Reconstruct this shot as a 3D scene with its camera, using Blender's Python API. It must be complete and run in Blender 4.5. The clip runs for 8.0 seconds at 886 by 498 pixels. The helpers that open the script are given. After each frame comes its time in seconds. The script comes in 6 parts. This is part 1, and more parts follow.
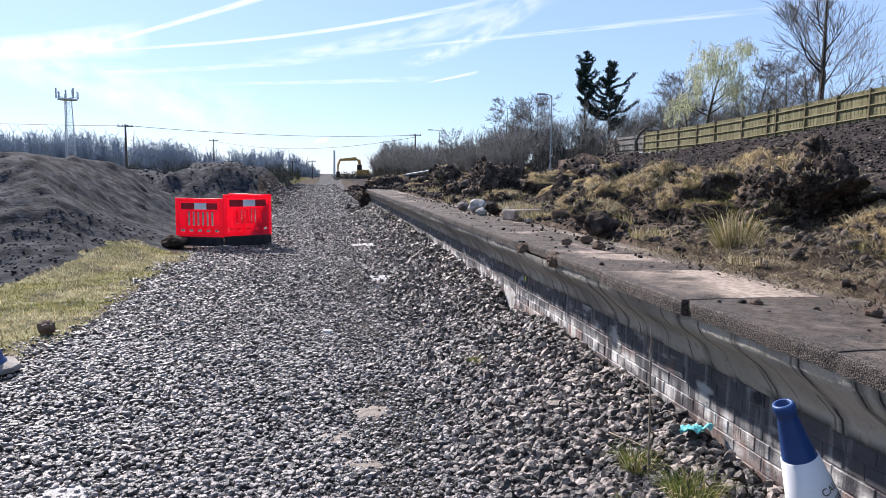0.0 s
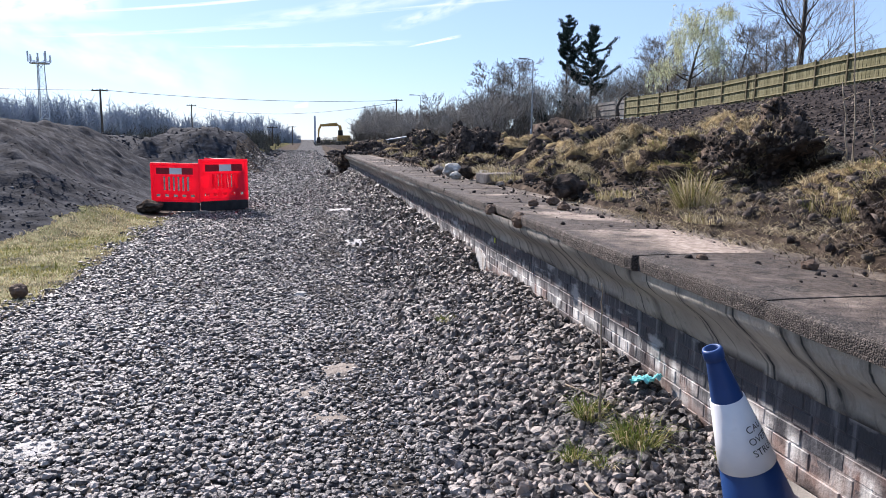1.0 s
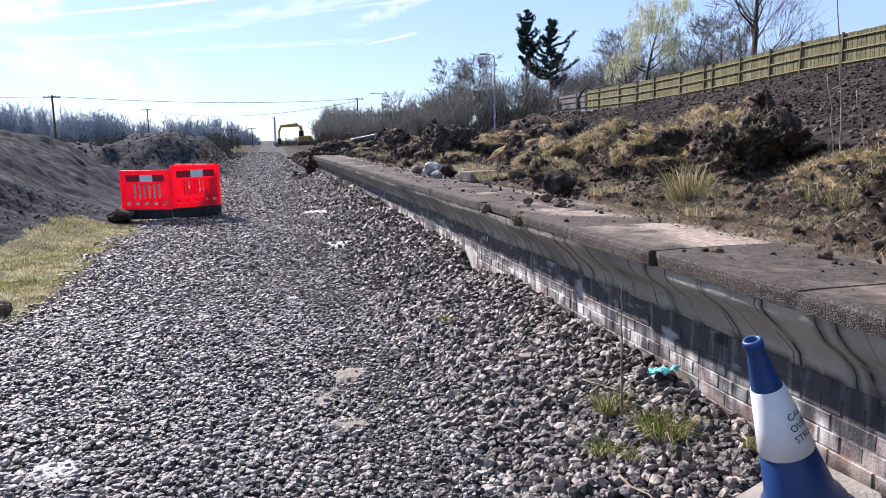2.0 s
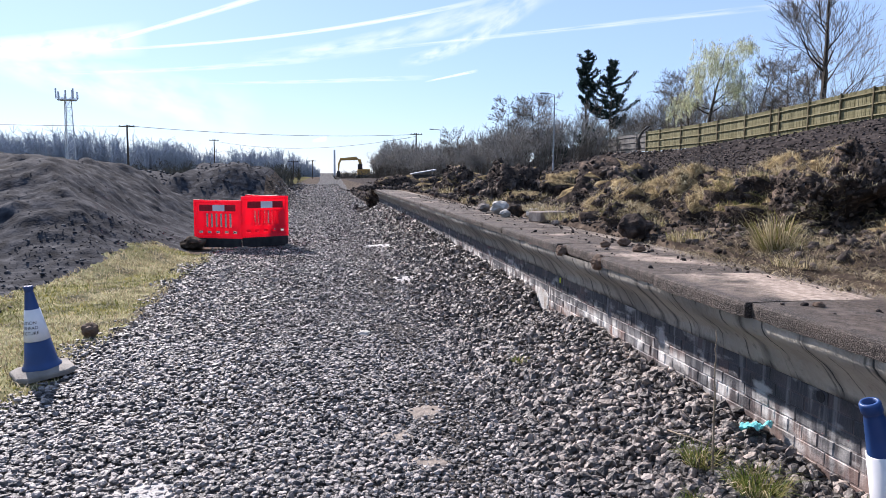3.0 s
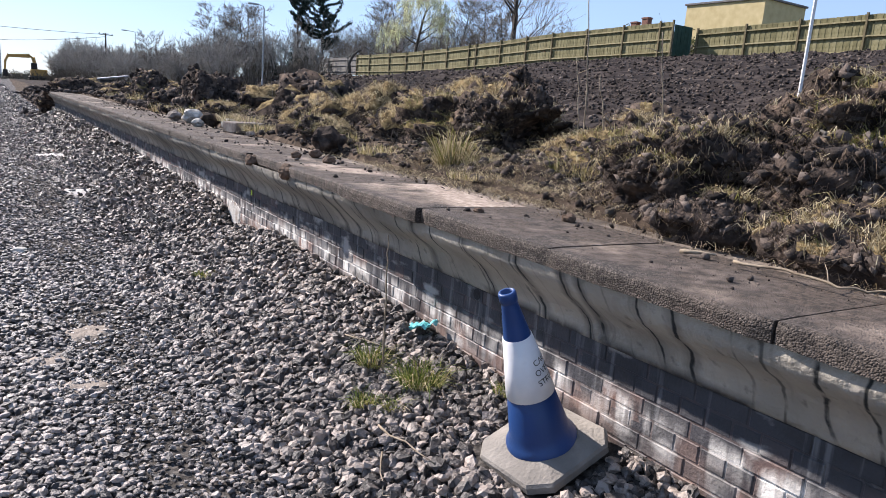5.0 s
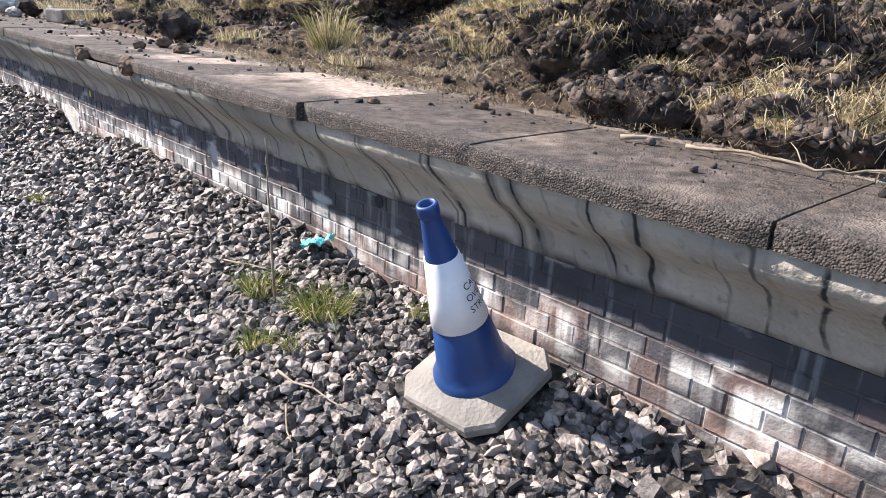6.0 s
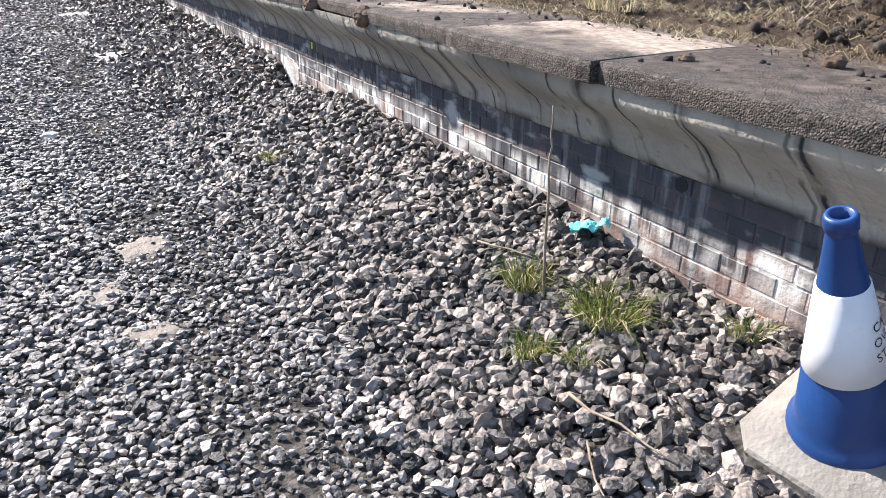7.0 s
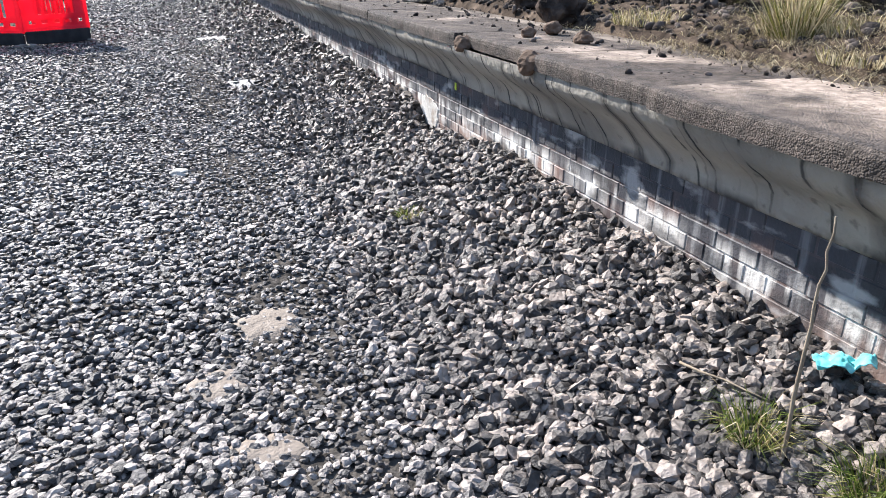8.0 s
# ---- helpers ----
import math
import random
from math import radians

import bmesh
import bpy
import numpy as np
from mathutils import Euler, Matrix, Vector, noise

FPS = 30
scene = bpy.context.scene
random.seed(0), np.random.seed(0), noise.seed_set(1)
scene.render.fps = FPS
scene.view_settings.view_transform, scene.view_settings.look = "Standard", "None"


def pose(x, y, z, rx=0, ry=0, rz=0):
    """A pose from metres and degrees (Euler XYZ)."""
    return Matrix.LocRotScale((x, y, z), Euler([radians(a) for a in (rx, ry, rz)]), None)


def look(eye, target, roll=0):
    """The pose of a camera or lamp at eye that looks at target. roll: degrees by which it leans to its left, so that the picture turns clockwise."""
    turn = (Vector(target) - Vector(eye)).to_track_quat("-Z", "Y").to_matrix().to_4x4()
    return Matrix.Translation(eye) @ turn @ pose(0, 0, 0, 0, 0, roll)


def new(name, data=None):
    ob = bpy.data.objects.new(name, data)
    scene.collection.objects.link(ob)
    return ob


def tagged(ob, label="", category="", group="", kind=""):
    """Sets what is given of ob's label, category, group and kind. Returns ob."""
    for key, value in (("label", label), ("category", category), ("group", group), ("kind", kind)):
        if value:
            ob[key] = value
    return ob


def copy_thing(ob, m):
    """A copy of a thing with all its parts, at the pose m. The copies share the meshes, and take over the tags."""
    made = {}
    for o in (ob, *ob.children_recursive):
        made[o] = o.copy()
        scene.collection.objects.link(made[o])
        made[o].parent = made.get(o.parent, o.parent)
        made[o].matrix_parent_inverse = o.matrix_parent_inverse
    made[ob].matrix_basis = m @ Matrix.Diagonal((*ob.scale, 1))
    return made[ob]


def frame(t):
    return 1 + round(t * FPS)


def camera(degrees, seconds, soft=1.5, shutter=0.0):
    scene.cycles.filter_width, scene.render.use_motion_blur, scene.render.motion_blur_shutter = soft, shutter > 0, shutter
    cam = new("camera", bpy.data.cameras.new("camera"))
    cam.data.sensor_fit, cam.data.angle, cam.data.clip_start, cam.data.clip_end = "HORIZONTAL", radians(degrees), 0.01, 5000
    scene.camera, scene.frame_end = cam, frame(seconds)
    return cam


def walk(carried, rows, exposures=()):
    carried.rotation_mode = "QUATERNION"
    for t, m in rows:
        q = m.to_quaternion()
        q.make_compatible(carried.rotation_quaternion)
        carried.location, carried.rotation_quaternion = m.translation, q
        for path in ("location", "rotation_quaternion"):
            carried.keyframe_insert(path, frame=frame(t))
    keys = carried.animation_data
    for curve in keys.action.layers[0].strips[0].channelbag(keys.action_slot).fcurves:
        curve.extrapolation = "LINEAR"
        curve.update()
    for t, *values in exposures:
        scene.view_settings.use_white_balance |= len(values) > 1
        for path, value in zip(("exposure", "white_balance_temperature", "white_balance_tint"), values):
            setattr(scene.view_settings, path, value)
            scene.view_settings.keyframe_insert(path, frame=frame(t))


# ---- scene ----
cam = camera(63.8, 8.0, soft=0.9)
PATH = [
    (0, (-1.717, 0.631, 1.669), (-1.383, 2.592, 1.462), 0.6),
    (0.5, (-1.687, 0.558, 1.661), (-1.405, 2.523, 1.417), 0.7),
    (1, (-1.617, 0.507, 1.639), (-1.236, 2.447, 1.339), 0.6),
    (1.2, (-1.615, 0.501, 1.639), (-1.171, 2.426, 1.325), 0.5),
    (2.3, (-2.016, 0.558, 1.689), (-1.553, 2.481, 1.394), -1.6),
    (2.5, (-2.055, 0.559, 1.696), (-1.635, 2.496, 1.427), -1.2),
    (3, (-2.112, 0.549, 1.717), (-1.776, 2.509, 1.507), 0.4),
    (3.5, (-2.129, 0.551, 1.71), (-1.805, 2.514, 1.509), 2.1),
    (4, (-2.134, 0.565, 1.71), (-1.757, 2.516, 1.48), 3.1),
    (4.5, (-2.097, 0.59, 1.694), (-1.515, 2.482, 1.411), 3.3),
    (5, (-1.896, 0.602, 1.608), (-0.823, 2.245, 1.219), 4.6),
    (5.2, (-1.797, 0.625, 1.582), (-0.542, 2.118, 1.138), 4.8),
    (6.3, (-1.639, 1.358, 1.523), (-0.394, 2.73, 0.77), 2.1),
    (6.5, (-1.683, 1.506, 1.512), (-0.503, 2.902, 0.7), 1.3),
    (7, (-1.702, 1.851, 1.497), (-0.795, 3.434, 0.677), 0.3),
    (7.5, (-1.659, 2.186, 1.576), (-0.991, 3.914, 0.821), -0.0),
    (8, (-1.647, 2.585, 1.534), (-0.991, 4.312, 0.767), 0.3),
]
walk(cam, [(t, look(eye, target, roll)) for t, eye, target, roll in PATH],
     [(0, 0.94, 6300, 16), (2.5, 1.03, 6300, 19), (4, 0.79, 6300, 15), (4.5, 0.9, 6350, 17), (5.2, 1.12, 6500, 16), (6.3, 1.58, 6500, 14), (8, 1.41, 6250, 11)])

# ---- light ----
SUN_ELEV, SUN_LEFT = radians(36), radians(25)
SUN_DIR = Vector((-math.sin(SUN_LEFT) * math.cos(SUN_ELEV), math.cos(SUN_LEFT) * math.cos(SUN_ELEV), math.sin(SUN_ELEV)))
world = bpy.data.worlds.new("world")
scene.world = world
world.use_nodes = True
wn = world.node_tree
sky = wn.nodes.new("ShaderNodeTexSky")
sky.sky_type, sky.sun_disc = "NISHITA", False
sky.sun_elevation, sky.sun_rotation = SUN_ELEV, -SUN_LEFT
sky.air_density, sky.dust_density, sky.ozone_density = 1.0, 0.35, 2.5
wn.nodes["Background"].inputs["Strength"].default_value = 0.078
cool = wn.nodes.new("ShaderNodeMix")
cool.data_type, cool.blend_type = "RGBA", "MULTIPLY"
cool.inputs["Factor"].default_value, cool.inputs["B"].default_value = 1.0, (0.83, 0.96, 1.17, 1)
wn.links.new(sky.outputs[0], cool.inputs["A"])
veil = wn.nodes.new("ShaderNodeMix")
veil.data_type = "RGBA"
veil.inputs["Factor"].default_value, veil.inputs["B"].default_value = 0.5, (3.5, 4.7, 6.4, 1)
wn.links.new(cool.outputs["Result"], veil.inputs["A"])
wn.links.new(veil.outputs["Result"], wn.nodes["Background"].inputs["Color"])
sun_data = bpy.data.lights.new("sun", "SUN")
sun_data.energy, sun_data.angle, sun_data.color = 5.0, radians(0.55), (1.0, 0.94, 0.86)
sun = new("sun", sun_data)
sun.matrix_world = look(SUN_DIR * 50, (0, 0, 0))


# ---- materials ----
def material(name, ramp, scale=6.0, detail=6.0, rough=0.85, bump=0.3, bump_scale=60.0, island=0.0, metal=0.0,
             per_object=0.0, stains=None, stain_scale=1.2, stain_span=(0.5, 0.65), translucent=0.0, spec=0.3):
    """Noise-driven colour ramp with fine relief, optional stains and per-piece variation."""
    m = bpy.data.materials.new(name)
    m.use_nodes = True
    nt = m.node_tree
    b = nt.nodes["Principled BSDF"]
    b.inputs["Roughness"].default_value, b.inputs["Metallic"].default_value = rough, metal
    b.inputs["Specular IOR Level"].default_value = spec
    co = nt.nodes.new("ShaderNodeTexCoord")
    n1 = nt.nodes.new("ShaderNodeTexNoise")
    n1.inputs["Scale"].default_value, n1.inputs["Detail"].default_value = scale, detail
    nt.links.new(co.outputs["Object"], n1.inputs["Vector"])
    r = nt.nodes.new("ShaderNodeValToRGB")
    els = r.color_ramp.elements
    lo, hi = 0.3, 0.7
    for i, c in enumerate(ramp):
        p = lo + (hi - lo) * i / max(1, len(ramp) - 1)
        e = els[i] if i < 2 else els.new(p)
        e.position, e.color = p, (*c, 1)
    fac = n1.outputs["Fac"]
    if island or per_object:
        if island:
            info = nt.nodes.new("ShaderNodeNewGeometry").outputs["Random Per Island"]
        else:
            info = nt.nodes.new("ShaderNodeObjectInfo").outputs["Random"]
        sub = nt.nodes.new("ShaderNodeMath")
        sub.operation = "MULTIPLY_ADD"
        sub.inputs[1].default_value = island or per_object
        sub.inputs[2].default_value = -0.5 * (island or per_object)
        nt.links.new(info, sub.inputs[0])
        add = nt.nodes.new("ShaderNodeMath")
        nt.links.new(fac, add.inputs[0])
        nt.links.new(sub.outputs[0], add.inputs[1])
        fac = add.outputs[0]
    nt.links.new(fac, r.inputs["Fac"])
    col = r.outputs["Color"]
    if stains:
        n2 = nt.nodes.new("ShaderNodeTexNoise")
        n2.inputs["Scale"].default_value, n2.inputs["Detail"].default_value = stain_scale, 7
        nt.links.new(co.outputs["Object"], n2.inputs["Vector"])
        mr = nt.nodes.new("ShaderNodeMapRange")
        mr.inputs["From Min"].default_value, mr.inputs["From Max"].default_value = stain_span
        nt.links.new(n2.outputs["Fac"], mr.inputs["Value"])
        mx = nt.nodes.new("ShaderNodeMix")
        mx.data_type = "RGBA"
        mx.inputs["B"].default_value = (*stains, 1)
        nt.links.new(mr.outputs[0], mx.inputs["Factor"])
        nt.links.new(col, mx.inputs["A"])
        col = mx.outputs["Result"]
    nt.links.new(col, b.inputs["Base Color"])
    if bump:
        n3 = nt.nodes.new("ShaderNodeTexNoise")
        n3.inputs["Scale"].default_value, n3.inputs["Detail"].default_value = bump_scale, 5
        nt.links.new(co.outputs["Object"], n3.inputs["Vector"])
        bp = nt.nodes.new("ShaderNodeBump")
        bp.inputs["Strength"].default_value, bp.inputs["Distance"].default_value = bump, 0.02
        nt.links.new(n3.outputs["Fac"], bp.inputs["Height"])
        nt.links.new(bp.outputs[0], b.inputs["Normal"])
    if translucent:
        tr = nt.nodes.new("ShaderNodeBsdfTranslucent")
        nt.links.new(col, tr.inputs["Color"])
        ms = nt.nodes.new("ShaderNodeMixShader")
        ms.inputs[0].default_value = translucent
        nt.links.new(b.outputs[0], ms.inputs[1])
        nt.links.new(tr.outputs[0], ms.inputs[2])
        nt.links.new(ms.outputs[0], nt.nodes["Material Output"].inputs["Surface"])
    return m


M_BED = material("ballast_bed", [(0.02, 0.019, 0.018), (0.065, 0.059, 0.054), (0.15, 0.135, 0.122)], 22, 12, 0.9, 0.8, 45,
                 stains=(0.16, 0.14, 0.118), stain_scale=0.9, stain_span=(0.6, 0.72), spec=0.0)
M_STONE = material("crushed_stone", [(0.034, 0.03, 0.028), (0.105, 0.091, 0.082), (0.31, 0.26, 0.225)], 22, 6, 0.52, 0.6, 60,
                   island=0.65, spec=0.4)
M_LOOSE = material("loose_stone", [(0.036, 0.032, 0.03), (0.1, 0.087, 0.079), (0.245, 0.205, 0.178)], 1.1, 6, 0.58, 0.6, 2.5, per_object=0.5, spec=0.4)
M_DUSTY = material("dusty_stone", [(0.04, 0.0365, 0.0355), (0.122, 0.109, 0.103), (0.325, 0.285, 0.258)], 22, 6, 0.54, 0.6, 60, island=0.68, spec=0.4)
M_FRESH = material("fresh_grass", [(0.05, 0.085, 0.012), (0.12, 0.16, 0.03), (0.3, 0.27, 0.1)], 3, 4, 0.75, 0.0, island=0.5, translucent=0.35)
M_SOIL = material("dark_soil", [(0.024, 0.018, 0.014), (0.06, 0.045, 0.034), (0.135, 0.102, 0.077)], 7, 12, 0.95, 1.0, 14, spec=0.04)
M_BANK = material("tilled_soil", [(0.013, 0.0108, 0.0105), (0.033, 0.027, 0.025), (0.072, 0.059, 0.052)], 3, 12, 0.95, 1.0, 9, spec=0.04)
M_TURF = material("dry_turf", [(0.035, 0.025, 0.014), (0.13, 0.095, 0.048), (0.3, 0.23, 0.12)], 14, 12, 0.95, 0.9, 40, spec=0.05)
M_FARBED = material("far_gravel", [(0.04, 0.04, 0.04), (0.115, 0.112, 0.11), (0.24, 0.232, 0.225)], 7, 14, 0.9, 1.0, 6, spec=0.0)
M_STRIP = material("flattened_grass", [(0.07, 0.065, 0.03), (0.19, 0.18, 0.085), (0.34, 0.32, 0.17)], 5, 12, 0.95, 1.0, 30, stains=(0.06, 0.055, 0.035), stain_scale=1.6, stain_span=(0.52, 0.68), spec=0.05)
M_HEAP = material("spoil_soil", [(0.012, 0.0127, 0.0155), (0.031, 0.0325, 0.038), (0.083, 0.083, 0.088)], 3.5, 14, 0.95, 1.0, 14, spec=0.05)
M_STRAW = material("grass_blades", [(0.2, 0.155, 0.085), (0.42, 0.345, 0.205), (0.67, 0.575, 0.38)], 3, 4, 0.8, 0.0, island=0.6, translucent=0.3)
M_GREEN = material("green_grass", [(0.08, 0.09, 0.022), (0.19, 0.185, 0.05), (0.36, 0.31, 0.12)], 3, 4, 0.8, 0.0, island=0.5, translucent=0.35)
M_FIELD = material("far_field", [(0.05, 0.045, 0.025), (0.1, 0.09, 0.05), (0.16, 0.15, 0.07)], 0.12, 10, 0.95, 0.5, 2, spec=0.0)
M_MORTAR = material("mortar", [(0.05, 0.046, 0.043), (0.13, 0.12, 0.11)], 6, 6, 0.95, 0.6, 60)
M_PLATFORM = material("platform_concrete", [(0.05, 0.04, 0.032), (0.13, 0.105, 0.085), (0.26, 0.215, 0.175)], 4, 10, 0.92, 0.8, 40,
                      stains=(0.22, 0.18, 0.145), stain_scale=0.7, stain_span=(0.56, 0.64))
M_FENCE = material("weathered_fence", [(0.1, 0.09, 0.04), (0.17, 0.155, 0.075), (0.25, 0.225, 0.125)], 4, 8, 0.85, 0.4, 30, per_object=0.25)
M_RAIL = material("fence_rail", [(0.2, 0.17, 0.085), (0.32, 0.28, 0.16)], 4, 8, 0.85, 0.4, 30, per_object=0.25)
M_POST = material("fence_post", [(0.08, 0.065, 0.035), (0.16, 0.13, 0.07)], 5, 8, 0.85, 0.4, 30, per_object=0.25)
M_GREYWOOD = material("grey_fence", [(0.13, 0.125, 0.12), (0.24, 0.23, 0.21)], 4, 8, 0.85, 0.4, 30, per_object=0.25)
M_RED = material("red_plastic", [(0.86, 0.025, 0.075), (0.94, 0.05, 0.11)], 3, 4, 0.42, 0.1, 20, translucent=0.6, spec=0.5)
M_RUBBER = material("black_rubber", [(0.012, 0.012, 0.014), (0.03, 0.03, 0.032)], 8, 6, 0.7, 0.3, 60)
M_BLUE = material("blue_plastic", [(0.004, 0.03, 0.115), (0.009, 0.052, 0.19)], 4, 5, 0.42, 0.08, 30, spec=0.5)
M_WHITE = material("white_sleeve", [(0.6, 0.6, 0.62), (0.82, 0.82, 0.82)], 5, 6, 0.4, 0.05, 20, stains=(0.4, 0.4, 0.4), stain_scale=5, stain_span=(0.6, 0.8))
M_GREYRUBBER = material("grey_rubber_base", [(0.15, 0.137, 0.122), (0.27, 0.247, 0.218)], 7, 7, 0.85, 0.4, 60)
M_BLACKINK = material("black_print", [(0.02, 0.02, 0.025), (0.03, 0.03, 0.035)], 5, 2, 0.6, 0.0)
M_STEEL = material("galvanised_steel", [(0.28, 0.29, 0.3), (0.42, 0.43, 0.44)], 6, 5, 0.5, 0.1, 40, metal=0.7)
M_TIMBERPOLE = material("creosoted_pole", [(0.05, 0.04, 0.032), (0.12, 0.1, 0.08)], 5, 6, 0.85, 0.3, 20)
M_BARK = material("bark", [(0.035, 0.03, 0.026), (0.09, 0.078, 0.065)], 6, 8, 0.9, 0.5, 20)
M_TWIG = material("twigs", [(0.15, 0.125, 0.105), (0.3, 0.26, 0.22)], 2, 5, 0.85, 0.0, island=0.4, translucent=0.25)
# Twigs kept paler than bare bark, with the distance haze mixed into their colour.
M_SCRUB = material("hazed_scrub_twigs", [(0.27, 0.26, 0.245), (0.45, 0.435, 0.41)], 1, 5, 0.9, 0.0, island=0.4, translucent=0.5)
M_WILLOW = material("willow_leaf", [(0.46, 0.48, 0.27), (0.68, 0.69, 0.45)], 2, 4, 0.7, 0.0, island=0.4, translucent=0.6)
M_CONIFER = material("conifer_needles", [(0.006, 0.016, 0.014), (0.022, 0.042, 0.034)], 2, 4, 0.8, 0.0, island=0.4, translucent=0.15)
M_TEAL = material("teal_cloth", [(0.08, 0.44, 0.47), (0.28, 0.72, 0.74)], 20, 4, 0.7, 0.2, 60, translucent=0.2)
M_WOODSTICK = material("dead_branch", [(0.15, 0.115, 0.08), (0.34, 0.28, 0.205)], 12, 6, 0.85, 0.3, 60)
# Machine paint with its saturation lowered, so that the colour carries the haze.
M_YELLOW = material("hazed_yellow", [(0.4, 0.24, 0.07), (0.48, 0.3, 0.1)], 3, 5, 0.5, 0.1, 20)
M_DARKMETAL = material("dark_metal", [(0.02, 0.02, 0.02), (0.06, 0.055, 0.05)], 5, 5, 0.6, 0.2, 20, metal=0.4)
M_RENDERWALL = material("beige_render", [(0.4, 0.33, 0.17), (0.5, 0.42, 0.24)], 1.5, 7, 0.9, 0.3, 20)
M_ROOF = material("grey_roof", [(0.09, 0.085, 0.09), (0.17, 0.16, 0.16)], 3, 6, 0.85, 0.4, 15)
M_CHIMNEY = material("chimney_brick", [(0.12, 0.06, 0.045), (0.2, 0.1, 0.075)], 6, 6, 0.9, 0.4, 20)
M_PUDDLE = material("pale_silt", [(0.27, 0.26, 0.245), (0.46, 0.44, 0.42)], 14, 10, 0.7, 0.8, 60, spec=0.3)


# ---- builders ----
def link_mesh(name, verts, faces, mats, mat_index=None, smooth=False):
    me = bpy.data.meshes.new(name)
    me.from_pydata([tuple(v) for v in np.asarray(verts, float)], [], faces if isinstance(faces, list) else faces.tolist())
    for m in (mats if isinstance(mats, (list, tuple)) else [mats]):
        me.materials.append(m)
    if mat_index is not None:
        me.polygons.foreach_set("material_index", np.asarray(mat_index, np.int32))
    if smooth:
        me.polygons.foreach_set("use_smooth", np.ones(len(me.polygons), bool))
    me.update()
    return new(name, me)


def part(name, bm, mat, parent, label="", smooth=False):
    me = bpy.data.meshes.new(name)
    bm.to_mesh(me)
    bm.free()
    me.materials.append(mat)
    if smooth:
        for p in me.polygons:
            p.use_smooth = True
    ob = new(name, me)
    ob.parent = parent
    if label:
        tagged(ob, label)
    return ob


def box(bm, x0, y0, z0, x1, y1, z1, bevel=0.0):
    before = set(bm.verts)
    m = Matrix.Translation(((x0 + x1) / 2, (y0 + y1) / 2, (z0 + z1) / 2)) @ Matrix.Diagonal((x1 - x0, y1 - y0, z1 - z0, 1))
    g = bmesh.ops.create_cube(bm, size=1, matrix=m)
    if bevel:
        vs = set(g["verts"])
        es = [e for e in bm.edges if e.verts[0] in vs and e.verts[1] in vs]
        bmesh.ops.bevel(bm, geom=es, offset=bevel, segments=2, profile=0.5, affect="EDGES")
    return [v for v in bm.verts if v not in before]


def tube(bm, pts, radii, sides=8):
    """A tapered tube along points."""
    pts = [Vector(p) for p in pts]
    rings = []
    for i, p in enumerate(pts):
        d = (pts[min(i + 1, len(pts) - 1)] - pts[max(i - 1, 0)]).normalized()
        u = d.orthogonal().normalized()
        w = d.cross(u)
        rings.append([bm.verts.new(p + radii[i] * (math.cos(a) * u + math.sin(a) * w)) for a in [2 * math.pi * k / sides for k in range(sides)]])
    for a, b in zip(rings, rings[1:]):
        for k in range(sides):
            bm.faces.new((a[k], a[(k + 1) % sides], b[(k + 1) % sides], b[k]))
    bm.faces.new(rings[0][::-1])
    bm.faces.new(rings[-1])


def lathe(bm, profile, sides=40):
    rings = [[bm.verts.new((r * math.cos(2 * math.pi * k / sides), r * math.sin(2 * math.pi * k / sides), z)) for k in range(sides)] for r, z in profile]
    for a, b in zip(rings, rings[1:]):
        for k in range(sides):
            bm.faces.new((a[k], a[(k + 1) % sides], b[(k + 1) % sides], b[k]))
    return rings


def hash2(ix, iy, seed):
    h = (ix.astype(np.int64) * 374761393 + iy.astype(np.int64) * 668265263 + seed * 974711) & 0x7FFFFFFF
    h = ((h ^ (h >> 13)) * 1274126177) & 0x7FFFFFFF
    return ((h ^ (h >> 16)) & 0xFFFF) / 65535.0


def vnoise(x, y, seed=0):
    """Value noise in -1..1 on arrays."""
    x, y = np.asarray(x, float), np.asarray(y, float)
    ix, iy = np.floor(x), np.floor(y)
    fx, fy = x - ix, y - iy
    fx, fy = fx * fx * (3 - 2 * fx), fy * fy * (3 - 2 * fy)
    a, b = hash2(ix, iy, seed), hash2(ix + 1, iy, seed)
    c, d = hash2(ix, iy + 1, seed), hash2(ix + 1, iy + 1, seed)
    return 2 * ((a * (1 - fx) + b * fx) * (1 - fy) + (c * (1 - fx) + d * fx) * fy) - 1


def fbm(x, y, octaves=4, seed=0):
    s, amp = 0, 1.0
    for o in range(octaves):
        s = s + amp * vnoise(x * 2 ** o, y * 2 ** o, seed + o)
        amp *= 0.5
    return s


def sstep(a, b, v):
    t = np.clip((np.asarray(v, float) - a) / (b - a), 0, 1)
    return t * t * (3 - 2 * t)


# ---- the lie of the land ----
P_END = 30.2          # far end of the platform
WALL_X = 0.27         # brick face; the coping's nose is at x = 0
TOP = 1.083


def shoulder(y):
    """Height of the loose stone against the platform wall."""
    y = np.asarray(y, float)
    far = np.interp(y, [8.1, 9.8, 13, 17, 28], [0.4, 0.43, 0.47, 0.5, 0.53])
    near = np.interp(y, [-3, 2, 3.3, 4.2, 4.9, 6.1, 7.1, 7.6, 8], [0.27, 0.28, 0.3, 0.335, 0.37, 0.375, 0.335, 0.265, 0.215])
    return near + (far - near) * np.clip((y - 7.92) / 0.26, 0, 1)


def fence_base(y):
    return np.interp(y, [-30, 28, 37, 64, 80, 110, 160, 260], [5.5, 5.25, 5.0, 4.15, 4.4, 3.8, 2.0, 0.6])


